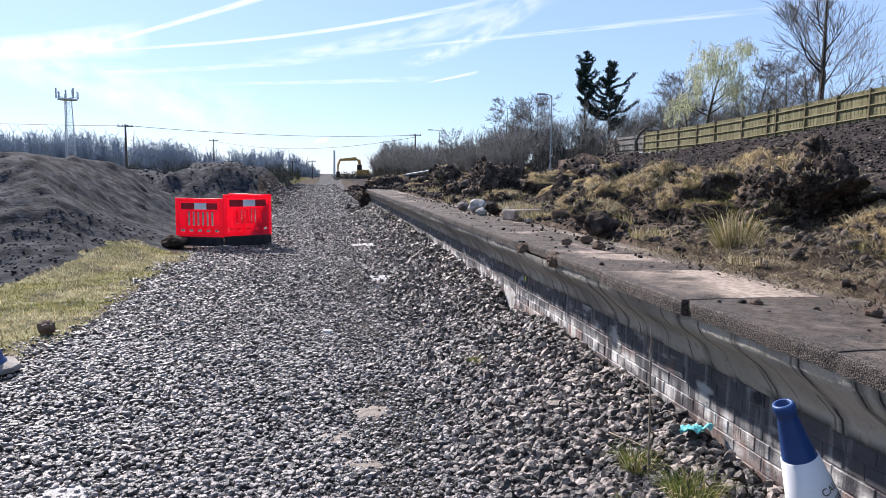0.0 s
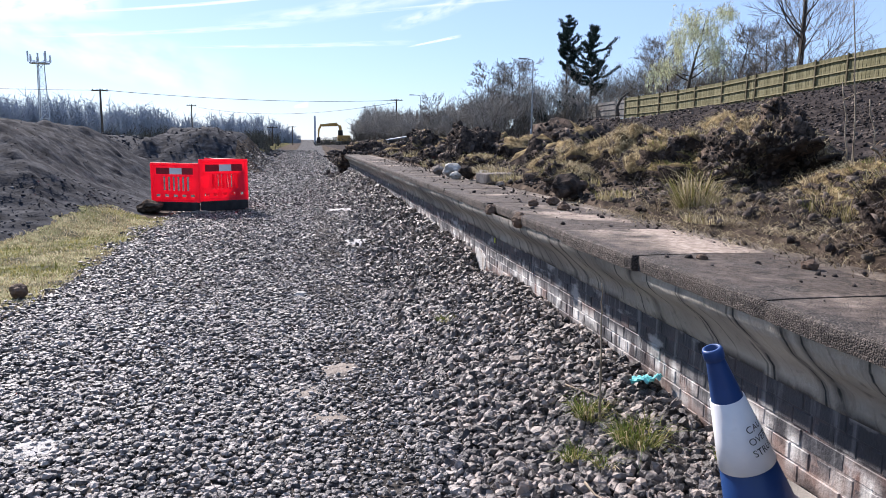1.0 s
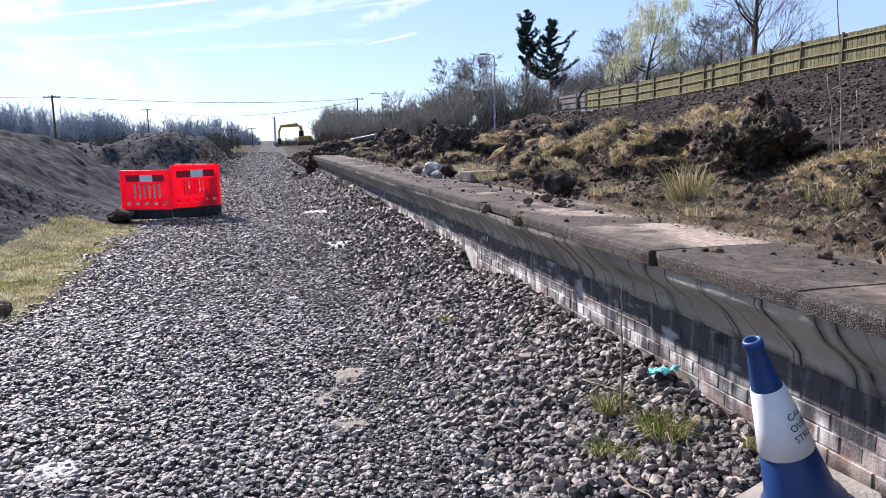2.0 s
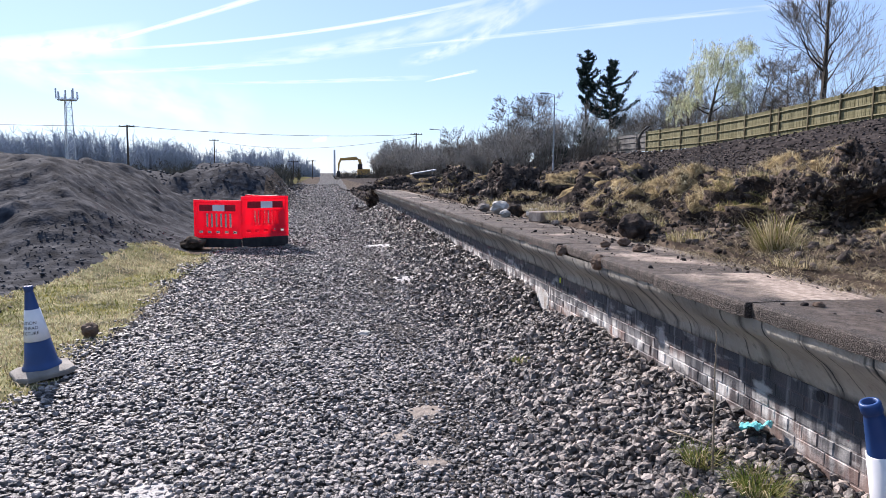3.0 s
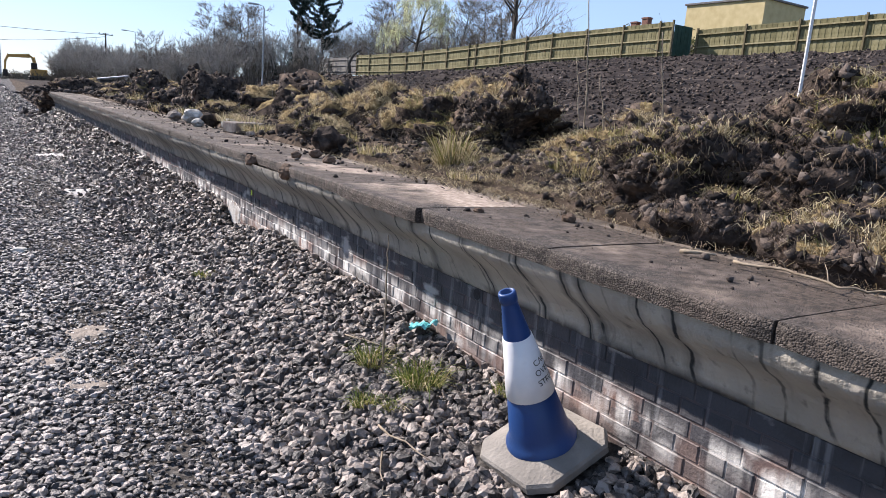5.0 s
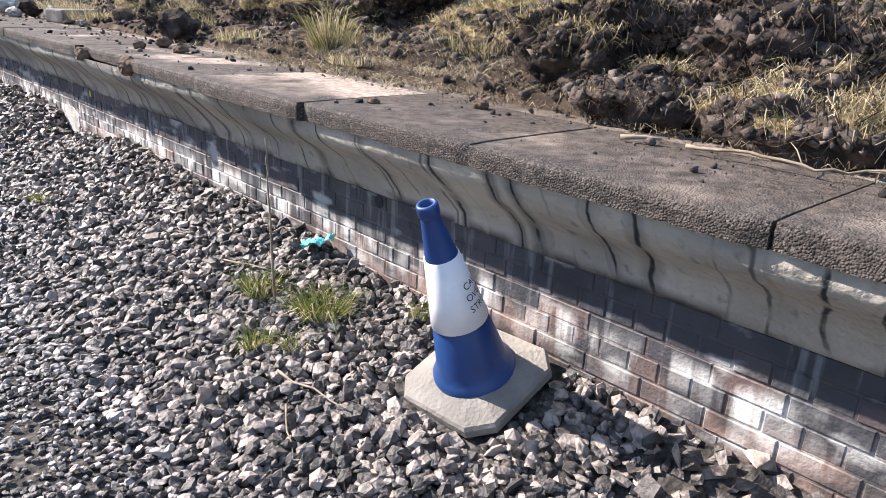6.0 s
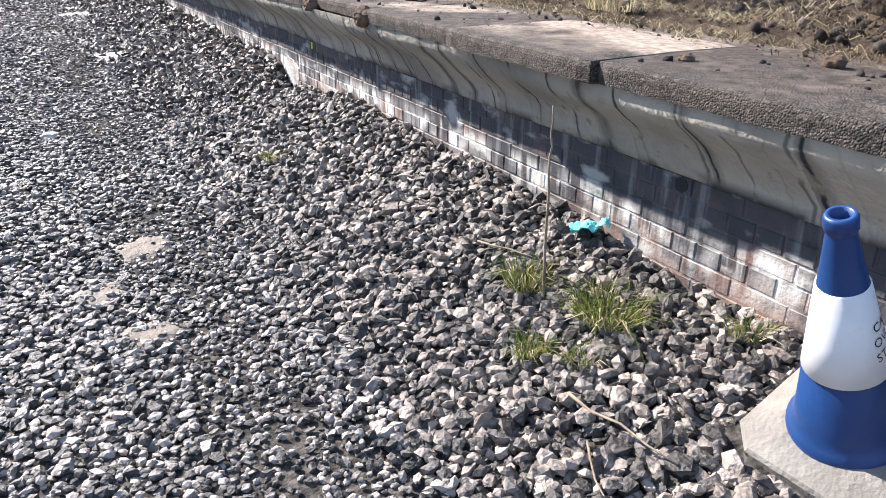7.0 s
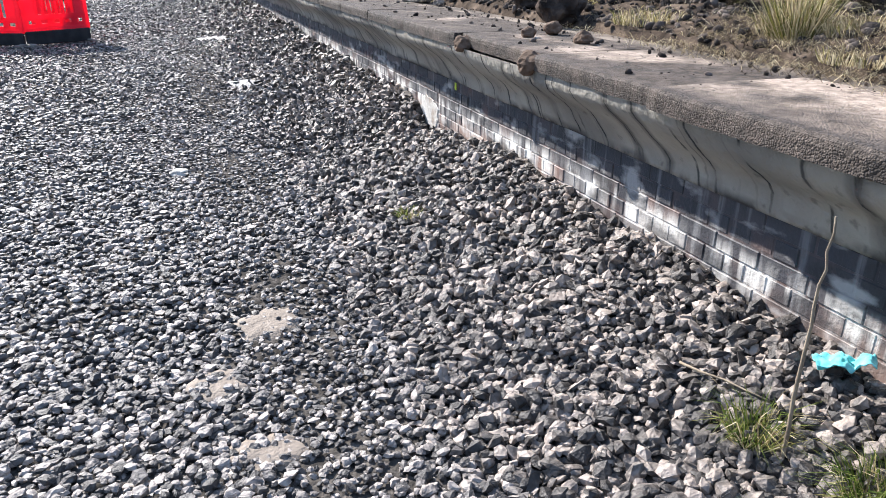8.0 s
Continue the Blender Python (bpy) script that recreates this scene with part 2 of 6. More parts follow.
def land(x, y):
    """Height of the ground."""
    x, y = np.asarray(x, float), np.asarray(y, float)
    z = 0.012 * fbm(x * 1.3, y * 0.8, 3, 3)
    # stone shoulder against the platform
    foot = np.where(y > 8.05, -0.55, -0.85)
    s = np.clip((x - foot) / (WALL_X - foot), 0, 1) ** 1.25
    on = sstep(34, 28, y)
    z = z + on * shoulder(y) * s + 0.03 * s * fbm(x * 3, y * 3, 3, 8)
    # left of the track: grass strip, rough soil and spoil heaps
    left = sstep(-5.6, -7.5, x + 0.5 * vnoise(y * 0.6, 0 * y, 4))
    z = z + left * (0.1 + 0.07 * fbm(x * 1.6, y * 1.6, 4, 5)) + 0.015 * sstep(-4.4, -4.8, x) * fbm(x * 5, y * 5, 3, 6)
    hx = (-4.9 - x + 0.3 * vnoise(y * 0.5, y * 0, 9)) / 4.6
    hy = (y - 12.3 + 0.15 * (x + 8)) / 7.6
    hb = (30 - y) / 6
    h1 = 2.3 * sstep(0, 1, np.minimum(np.minimum(hx, hy), hb)) * (0.92 + 0.08 * vnoise(x * 0.5, y * 0.5, 7))
    z = z + h1 + sstep(0.05, 0.6, h1) * (0.05 * fbm(x * 1.1, y * 1.1, 2, 11) + 0.045 * fbm(x * 3.1, y * 3.1, 2, 15) - 0.03 * np.abs(vnoise(x * 0.9 + y * 0.5, y * 0.4, 16)))
    h2 = 2.15 * sstep(0, 1, np.minimum(np.minimum((-3.3 - x) / 2.3, (x + 11.0) / 2.2), np.minimum((y - 36) / 5, (52 - y) / 6)))
    z = z + h2 * (0.9 + 0.12 * vnoise(x * 0.6, y * 0.4, 12)) + 0.1 * sstep(0.05, 0.8, h2) * fbm(x * 1.1, y * 1.1, 4, 13)
    h3 = 2.0 * sstep(0, 1, np.minimum(np.minimum((-13.5 - x) / 5, (x + 34) / 8), np.minimum((y - 60) / 8, (84 - y) / 8)))
    z = z + h3 * (0.9 + 0.15 * vnoise(x * 0.3, y * 0.3, 14))
    z = z + 0.8 * sstep(0.3, 0.8, vnoise(x * 0.12, y * 0.07, 31)) * sstep(-5, -9, x) * sstep(50, 70, y) * sstep(260, 150, y)
    # right: made ground behind the coping, then the bank up to the fence
    fb = fence_base(y)
    behind = sstep(0.3, 0.45, x)
    t = np.clip((x - 4.5) / 25.0, 0, 1)
    bank = 1.12 + (fb - 1.12) * t ** 0.85 + 0.1 * sstep(4.0, 8.0, x) * fbm(x * 0.9, y * 0.9, 4, 21)
    top = np.where(x < 0.95, 0.98, bank)
    lumps = sstep(0.9, 1.5, x) * sstep(5.5, 3.2, x) * (0.1 + 0.11 * fbm(x * 1.7, y * 1.7, 4, 22))
    on2 = sstep(P_END + 6, P_END - 0.5, y)
    far_r = (0.35 + 0.3 * sstep(2, 10, x)) * sstep(0.5, 3.5, x + 0.4 * vnoise(y * 0.4, y * 0, 23)) + (fb - 0.65) * sstep(8, 34, x) * sstep(0, 1, t)
    near_r = top + lumps
    z = np.where(x > 0.3, (z * (1 - behind) + behind * near_r) * on2 + far_r * (1 - on2), z + 0 * x)
    return z


def axis(breaks):
    out = [breaks[0][0]]
    for (a, b, d) in breaks:
        out += list(np.linspace(a, b, max(2, int((b - a) / d) + 1))[1:])
    return np.array(out)


def build_ground():
    xs = axis([(-2500, -400, 300), (-400, -60, 20), (-60, -16, 1.5), (-16, -7, 0.13), (-7, -4.2, 0.07), (-4.2, 0.28, 0.09), (0.28, 6, 0.1),
               (6, 32, 0.3), (32, 80, 2), (80, 400, 20), (400, 2500, 300)])
    ys = axis([(-400, -20, 40), (-20, 0, 1.0), (0, 17, 0.09), (17, 34, 0.15), (34, 70, 0.5), (70, 180, 3), (180, 500, 20), (500, 4500, 400)])
    X, Y = np.meshgrid(xs, ys)
    Z = land(X, Y)
    nx, ny = len(xs), len(ys)
    idx = np.arange(nx * ny).reshape(ny, nx)
    faces = np.stack([idx[:-1, :-1], idx[:-1, 1:], idx[1:, 1:], idx[1:, :-1]], -1).reshape(-1, 4)
    cx, cy = X.ravel()[faces].mean(1), Y.ravel()[faces].mean(1)
    j = 0.35 * vnoise(cx * 1.5, cy * 1.5, 41) + 0.15 * vnoise(cx * 6, cy * 6, 42)
    mi = np.zeros(len(faces), int)                                     # trackbed
    mi[(cx + j * 0.5 < np.interp(cy, [16, 22, 60, 150], [-4.4, -3.6, -3.0, -2.5]))] = 1                                      # soil
    grass = (cx + j * 0.5 < -4.35) & (cx > -6.2 + j + 0.1 * (cy - 12)) & (cy < 16.5 + 2 * j) & (cy > -9 + 2 * j)
    mi[(cx < -5) & (cy < 130)] = 5                                     # spoil heaps
    mi[grass] = 2
    mi[(cx > 0.3)] = 1
    mi[(cx > 5.0 + j)] = 3
    mi[(cy > 90 + 20 * j) & (cx < -6)] = 4
    mi[(cy > 60) & (cx < -40)] = 4
    mi[(cx > 33)] = 4
    mi[(cy > 45 + 6 * j) & (cx > np.interp(cy, [60, 150], [-3.0, -2.5])) & (cx < 0.4 + 0.4 * j + 0.02 * np.maximum(cy - 60, 0))] = 6      # far trackbed
    mi[(cy > 34) & (cx > 3.0 + j) & (cx < 33) & (mi == 1)] = 3
    ob = link_mesh("ground", np.stack([X, Y, Z], -1).reshape(-1, 3), faces, [M_BED, M_SOIL, M_STRIP, M_BANK, M_FIELD, M_HEAP, M_FARBED], mi, smooth=True)
    tagged(ob, "ballast trackbed with dark dug soil banks and heaps", "ground", kind="structure")
    return ob


build_ground()


# ---- special materials ----
def node_mix(nt, fac, a, b):
    mx = nt.nodes.new("ShaderNodeMix")
    mx.data_type = "RGBA"
    nt.links.new(fac, mx.inputs["Factor"])
    for sock, v in (("A", a), ("B", b)):
        if isinstance(v, tuple):
            mx.inputs[sock].default_value = (*v, 1)
        else:
            nt.links.new(v, mx.inputs[sock])
    return mx.outputs["Result"]


def node_noise(nt, vec, scale, detail=5.0, stretch=(1, 1, 1), span=None):
    mp = nt.nodes.new("ShaderNodeMapping")
    mp.inputs["Scale"].default_value = stretch
    nt.links.new(vec, mp.inputs["Vector"])
    n = nt.nodes.new("ShaderNodeTexNoise")
    n.inputs["Scale"].default_value, n.inputs["Detail"].default_value = scale, detail
    nt.links.new(mp.outputs[0], n.inputs["Vector"])
    if not span:
        return n.outputs["Fac"]
    mr = nt.nodes.new("ShaderNodeMapRange")
    mr.inputs["From Min"].default_value, mr.inputs["From Max"].default_value = span
    nt.links.new(n.outputs["Fac"], mr.inputs["Value"])
    return mr.outputs[0]


def node_mul(nt, a, b, op="MULTIPLY"):
    m = nt.nodes.new("ShaderNodeMath")
    m.operation, m.use_clamp = op, True
    for i, v in enumerate((a, b)):
        if isinstance(v, float):
            m.inputs[i].default_value = v
        else:
            nt.links.new(v, m.inputs[i])
    return m.outputs[0]


def shell(name, rough):
    m = bpy.data.materials.new(name)
    m.use_nodes = True
    nt = m.node_tree
    b = nt.nodes["Principled BSDF"]
    b.inputs["Roughness"].default_value, b.inputs["Specular IOR Level"].default_value = rough, 0.3
    pos = nt.nodes.new("ShaderNodeNewGeometry").outputs["Position"]
    return m, nt, b, pos


def bump_in(nt, b, height, strength, distance):
    bp = nt.nodes.new("ShaderNodeBump")
    bp.inputs["Strength"].default_value, bp.inputs["Distance"].default_value = strength, distance
    nt.links.new(height, bp.inputs["Height"])
    nt.links.new(bp.outputs[0], b.inputs["Normal"])


def brick_material(name, piece):
    """Blue engineering brick: darker above, lime-streaked lower down, with red ones showing through."""
    m, nt, b, pos = shell(name, 0.6)
    if piece == "object":
        rnd = nt.nodes.new("ShaderNodeObjectInfo").outputs["Random"]
    else:
        rnd = nt.nodes.new("ShaderNodeNewGeometry").outputs["Random Per Island"]
    r = nt.nodes.new("ShaderNodeValToRGB")
    cols = [(0.0, (0.042, 0.042, 0.05)), (0.45, (0.075, 0.07, 0.074)), (0.8, (0.12, 0.092, 0.085)), (1.0, (0.21, 0.125, 0.1))]
    for i, (p, c) in enumerate(cols):
        e = r.color_ramp.elements[i] if i < 2 else r.color_ramp.elements.new(p)
        e.position, e.color = p, (*c, 1)
    nt.links.new(rnd, r.inputs["Fac"])
    col = node_mix(nt, node_noise(nt, pos, 8, 8, span=(0.4, 0.75)), r.outputs["Color"], (0.045, 0.045, 0.05))
    sep = nt.nodes.new("ShaderNodeSeparateXYZ")
    nt.links.new(pos, sep.inputs[0])
    # lime blooms along one band, its lower half running down into pink, worn courses
    lip = node_noise(nt, pos, 3.0, 4, (1, 1, 0.1))
    height = nt.nodes.new("ShaderNodeMath")
    height.operation = "MULTIPLY_ADD"
    height.inputs[1].default_value = 0.14
    nt.links.new(lip, height.inputs[0])
    nt.links.new(sep.outputs["Z"], height.inputs[2])

    def level(a, c):
        mr = nt.nodes.new("ShaderNodeMapRange")
        mr.inputs["From Min"].default_value, mr.inputs["From Max"].default_value = a, c
        nt.links.new(height.outputs[0], mr.inputs["Value"])
        return mr.outputs[0]
    pink = node_mul(nt, node_mul(nt, node_noise(nt, pos, 1.7, 4, span=(0.4, 0.55)), level(0.53, 0.45)), 0.8)
    col = node_mix(nt, pink, col, node_mix(nt, rnd, (0.2, 0.13, 0.105), (0.36, 0.25, 0.2)))
    col = node_mix(nt, node_mul(nt, level(0.55, 0.66), 0.65), col, (0.045, 0.047, 0.054))
    runs = node_noise(nt, pos, 8, 7, (1, 1.5, 0.2), (0.42, 0.56))
    patch = node_noise(nt, pos, 1.5, 5, (1, 1, 0.6), (0.37, 0.49))
    own = nt.nodes.new("ShaderNodeMapRange")
    own.inputs["From Min"].default_value, own.inputs["From Max"].default_value = 0.25, 0.5
    nt.links.new(rnd, own.inputs["Value"])
    lime = node_mul(nt, node_mul(nt, runs, patch), node_mul(nt, level(0.61, 0.555), level(0.37, 0.5)))
    lime = node_mul(nt, lime, node_mul(nt, own.outputs[0], 0.35, "ADD"))
    col = node_mix(nt, node_mul(nt, lime, 0.95), col, (0.74, 0.71, 0.66))
    grime = node_mul(nt, node_noise(nt, pos, 5, 8, (1, 1, 1.6), (0.5, 0.62)), 0.75)
    col = node_mix(nt, grime, col, (0.035, 0.035, 0.038))
    bloom = node_mul(nt, node_noise(nt, pos, 3.4, 9, (1, 1, 2.2), (0.57, 0.66)), 0.6)
    col = node_mix(nt, bloom, col, (0.52, 0.5, 0.47))
    drip = node_mul(nt, node_noise(nt, pos, 13, 5, (1, 1.3, 0.12), (0.58, 0.68)), 0.3)
    col = node_mix(nt, drip, col, (0.36, 0.36, 0.36))
    nt.links.new(col, b.inputs["Base Color"])
    bump_in(nt, b, node_noise(nt, pos, 70, 6), 0.4, 0.01)
    return m


def cove_material():
    """Cast concrete with dark water runs down from the joints of the coping."""
    m, nt, b, pos = shell("cove_concrete", 0.85)
    base = node_mix(nt, node_noise(nt, pos, 3, 9, span=(0.3, 0.7)), (0.27, 0.245, 0.205), (0.44, 0.4, 0.335))
    base = node_mix(nt, node_mul(nt, node_noise(nt, pos, 1.1, 6, (1, 1, 0.5), (0.5, 0.66)), 0.7), base, (0.17, 0.16, 0.145))
    sep = nt.nodes.new("ShaderNodeSeparateXYZ")
    nt.links.new(pos, sep.inputs[0])

    def runs(rate, sway, seed, core, smear):
        """Distance to the nearest of a row of drip lines, as a thin core and a one-sided smear."""
        wob = node_noise(nt, pos, 5.5, 3, (0.6, 1, 0.8))
        along = nt.nodes.new("ShaderNodeMath")
        along.operation = "MULTIPLY_ADD"
        along.inputs[1].default_value = sway
        nt.links.new(wob, along.inputs[0])
        nt.links.new(sep.outputs["Y"], along.inputs[2])
        at = nt.nodes.new("ShaderNodeMath")
        at.operation = "MULTIPLY_ADD"
        at.inputs[1].default_value, at.inputs[2].default_value = rate, seed
        nt.links.new(along.outputs[0], at.inputs[0])
        vor = nt.nodes.new("ShaderNodeTexVoronoi")
        vor.voronoi_dimensions = "1D"
        vor.inputs["Scale"].default_value = 1.0
        nt.links.new(at.outputs[0], vor.inputs["W"])
        bands = []
        for w in (core, smear):
            mr = nt.nodes.new("ShaderNodeMapRange")
            mr.inputs["From Min"].default_value, mr.inputs["From Max"].default_value = w, w * 0.35
            nt.links.new(vor.outputs["Distance"], mr.inputs["Value"])
            bands.append(mr.outputs[0])
        pick = nt.nodes.new("ShaderNodeSeparateColor")
        nt.links.new(vor.outputs["Color"], pick.inputs[0])
        return bands[0], bands[1], pick.outputs[0], pick.outputs[1]
    torn = node_noise(nt, pos, 11, 6, (1, 1, 0.5), (0.36, 0.52))
    core, smear, own, some = runs(4.8, 0.11, 3.3, 0.05, 0.22)
    heavy = nt.nodes.new("ShaderNodeMapRange")
    heavy.inputs["From Min"].default_value, heavy.inputs["From Max"].default_value = 0.25, 0.75
    nt.links.new(some, heavy.inputs["Value"])
    col = node_mix(nt, node_mul(nt, node_mul(nt, smear, heavy.outputs[0]), 0.62), base, (0.085, 0.078, 0.07))
    col = node_mix(nt, node_mul(nt, node_mul(nt, core, torn), node_mul(nt, own, 0.6, "ADD")), col, (0.022, 0.024, 0.023))
    core2, _, own2, _ = runs(9.0, 0.14, 8.1, 0.075, 0.2)
    faint = node_mul(nt, node_mul(nt, core2, torn), node_mul(nt, own2, own2))
    col = node_mix(nt, node_mul(nt, faint, 0.8), col, (0.06, 0.052, 0.045))
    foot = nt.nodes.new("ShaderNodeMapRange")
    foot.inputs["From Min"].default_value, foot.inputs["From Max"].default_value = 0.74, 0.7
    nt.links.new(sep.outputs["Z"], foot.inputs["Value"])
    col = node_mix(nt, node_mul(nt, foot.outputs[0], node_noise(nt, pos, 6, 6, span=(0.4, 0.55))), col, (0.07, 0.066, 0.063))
    pits = node_noise(nt, pos, 16, 9, span=(0.62, 0.72))
    col = node_mix(nt, node_mul(nt, pits, 0.5), col, (0.08, 0.072, 0.064))
    nt.links.new(col, b.inputs["Base Color"])
    bump_in(nt, b, node_noise(nt, pos, 26, 12), 0.9, 0.016)
    return m


def coping_material(name, pale):
    """Coarse exposed-aggregate concrete: pebbly nose, dirt-darkened top with pale worn areas."""
    m, nt, b, pos = shell(name, 0.88)
    vor = nt.nodes.new("ShaderNodeTexVoronoi")
    vor.inputs["Scale"].default_value = 150
    nt.links.new(pos, vor.inputs["Vector"])
    sepc = nt.nodes.new("ShaderNodeSeparateColor")
    nt.links.new(vor.outputs["Color"], sepc.inputs[0])
    grit = node_mix(nt, node_mul(nt, sepc.outputs[0], sepc.outputs[1]), (0.017, 0.015, 0.0135), (0.17, 0.142, 0.122))
    dirt = node_mix(nt, node_noise(nt, pos, 14, 10, span=(0.35, 0.7)), (0.042, 0.033, 0.027), (0.14, 0.11, 0.09))
    sx = nt.nodes.new("ShaderNodeSeparateXYZ")
    nt.links.new(pos, sx.inputs[0])
    back = nt.nodes.new("ShaderNodeMapRange")
    back.inputs["From Min"].default_value, back.inputs["From Max"].default_value = 0.02, 0.3
    nt.links.new(sx.outputs["X"], back.inputs["Value"])
    soiled = node_mul(nt, node_noise(nt, pos, 3.2, 8, span=(0.3, 0.62)), node_mul(nt, back.outputs[0], 0.25, "ADD"))
    soiled = node_mul(nt, soiled, 2.4)
    col = node_mix(nt, soiled, grit, dirt)
    soil = node_mul(nt, node_noise(nt, pos, 4.5, 10, span=(0.46, 0.56)), node_mul(nt, back.outputs[0], 0.75))
    col = node_mix(nt, soil, col, node_mix(nt, node_noise(nt, pos, 45, 6, span=(0.4, 0.6)), (0.03, 0.023, 0.018), (0.1, 0.075, 0.056)))
    worn = node_mul(nt, node_noise(nt, pos, 1.6, 9, span=pale), back.outputs[0])
    col = node_mix(nt, worn, col, node_mix(nt, node_noise(nt, pos, 30, 8, span=(0.35, 0.65)), (0.24, 0.185, 0.145), (0.46, 0.37, 0.3)))
    crack = node_noise(nt, pos, 2.4, 8, span=(0.0, 1.0))
    band = nt.nodes.new("ShaderNodeMapRange")
    band.inputs["From Min"].default_value, band.inputs["From Max"].default_value = 0.007, 0.0
    off = nt.nodes.new("ShaderNodeMath")
    off.operation = "ABSOLUTE"
    sub_half = nt.nodes.new("ShaderNodeMath")
    sub_half.operation = "SUBTRACT"
    sub_half.inputs[1].default_value = 0.56
    nt.links.new(crack, sub_half.inputs[0])
    nt.links.new(sub_half.outputs[0], off.inputs[0])
    nt.links.new(off.outputs[0], band.inputs["Value"])
    col = node_mix(nt, node_mul(nt, band.outputs[0], 0.75), col, (0.025, 0.02, 0.018))
    nt.links.new(col, b.inputs["Base Color"])
    inv = node_mul(nt, node_mul(nt, 1.0, vor.outputs["Distance"], "SUBTRACT"), node_noise(nt, pos, 38, 8, span=(0.2, 0.75)))
    bump_in(nt, b, inv, 0.8, 0.012)
    return m


M_COPING = coping_material("coping_concrete", (0.57, 0.7))
M_WORNCOPING = coping_material("worn_coping", (0.34, 0.46))
M_WALLBRICK = brick_material("wall_brick", "object")
M_WALLRUN = brick_material("wall_brick_run", "island")
M_COVE = cove_material()


def big_mesh(name, verts, tris, mats, mat_index=None, smooth=False):
    """A mesh straight from arrays of corners and equal-sized faces."""
    verts, tris = np.asarray(verts, np.float32), np.asarray(tris, np.int32)
    n = tris.shape[1]
    me = bpy.data.meshes.new(name)
    me.vertices.add(len(verts))
    me.vertices.foreach_set("co", verts.ravel())
    me.loops.add(tris.size)
    me.loops.foreach_set("vertex_index", tris.ravel())
    me.polygons.add(len(tris))
    me.polygons.foreach_set("loop_start", np.arange(0, tris.size, n, dtype=np.int32))
    for m in (mats if isinstance(mats, (list, tuple)) else [mats]):
        me.materials.append(m)
    if mat_index is not None:
        me.polygons.foreach_set("material_index", np.asarray(mat_index, np.int32))
    me.polygons.foreach_set("use_smooth", np.full(len(tris), smooth))
    me.update(calc_edges=True)
    me.validate()
    return me


# ---- the platform ----
platform = tagged(new("railway_platform"), "disused platform with a cove-moulded concrete edge on a brick wall", "platform", kind="structure")

COVE = [(0.035, 1.005), (0.04, 0.965), (0.062, 0.93), (0.1, 0.895), (0.145, 0.862), (0.185, 0.828), (0.215, 0.79), (0.235, 0.75), (0.245, 0.715), (0.25, 0.695), (0.275, 0.692)]


def build_cove():
    ys = np.arange(-5, P_END + 0.01, 0.2)
    v = [(x + 0.006 * math.sin(3.1 * y + 40 * z), y, z) for y in ys for x, z in COVE]
    n = len(COVE)
    f = [(i * n + k, i * n + k + 1, (i + 1) * n + k + 1, (i + 1) * n + k) for i in range(len(ys) - 1) for k in range(n - 1)]
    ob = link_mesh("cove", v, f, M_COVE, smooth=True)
    ob.parent = platform
    tagged(ob, "concrete cove moulding with dark water stains")


def build_coping():
    rng = random.Random(4)
    y = 2.762 - 1.017 * 7
    while y < P_END - 0.3:
        y1 = min(y + 1.017, P_END)
        x0 = 0.012 + rng.uniform(-0.006, 0.008)
        z1 = TOP + rng.uniform(-0.0025, 0.0025)
        z0 = 1.0
        if abs(y - 3.779) < 0.1:
            x0, z1 = -0.022, TOP + 0.004
        if abs(y - 5.813) < 0.1:
            x0 = 0.07
        # outline of the slab's cross-section, nose first
        prof = [(0.74, z0), (x0 + 0.03, z0), (x0 + 0.004, z0 + 0.006), (x0, z1 - 0.03), (x0 + 0.004, z1 - 0.012), (x0 + 0.018, z1 - 0.002), (x0 + 0.12, z1), (0.4, z1), (0.74, z1 - 0.004)]
        steps = 16
        vs, fs = [], []
        for i in range(steps + 1):
            yy = y + 0.003 + (y1 - y - 0.006) * i / steps
            if i in (0, steps):
                yy += 0.004 * noise.noise((y * 3.1, i, 0.5))
            edge = 0.012 if i in (0, steps) else 0.0
            for k, (px, pz) in enumerate(prof):
                nz = noise.noise((px * 9, yy * 5, pz * 9))
                nf = noise.noise((px * 30, yy * 22, pz * 30))
                w = 0.0 if k in (0, 8) else 1.0
                vs.append((px + w * (0.004 * nz + 0.0015 * nf) + (edge if k in (2, 3, 4) else 0), yy + (0.004 * noise.noise((px * 14, y * 3.1, 0.5)) if edge else 0), pz + w * (0.0035 * nz + 0.0012 * nf) - (edge * 0.2 if k > 3 else 0)))
        n = len(prof)
        for i in range(steps):
            for k in range(n):
                fs.append((i * n + k, i * n + (k + 1) % n, (i + 1) * n + (k + 1) % n, (i + 1) * n + k))
        fs.append(tuple(range(n)))
        fs.append(tuple(range(steps * n, steps * n + n))[::-1])
        ob = link_mesh("coping_slab", vs, fs, M_WORNCOPING if abs(y - 3.779) < 0.1 else M_COPING)
        ob.parent = platform
        y = y1


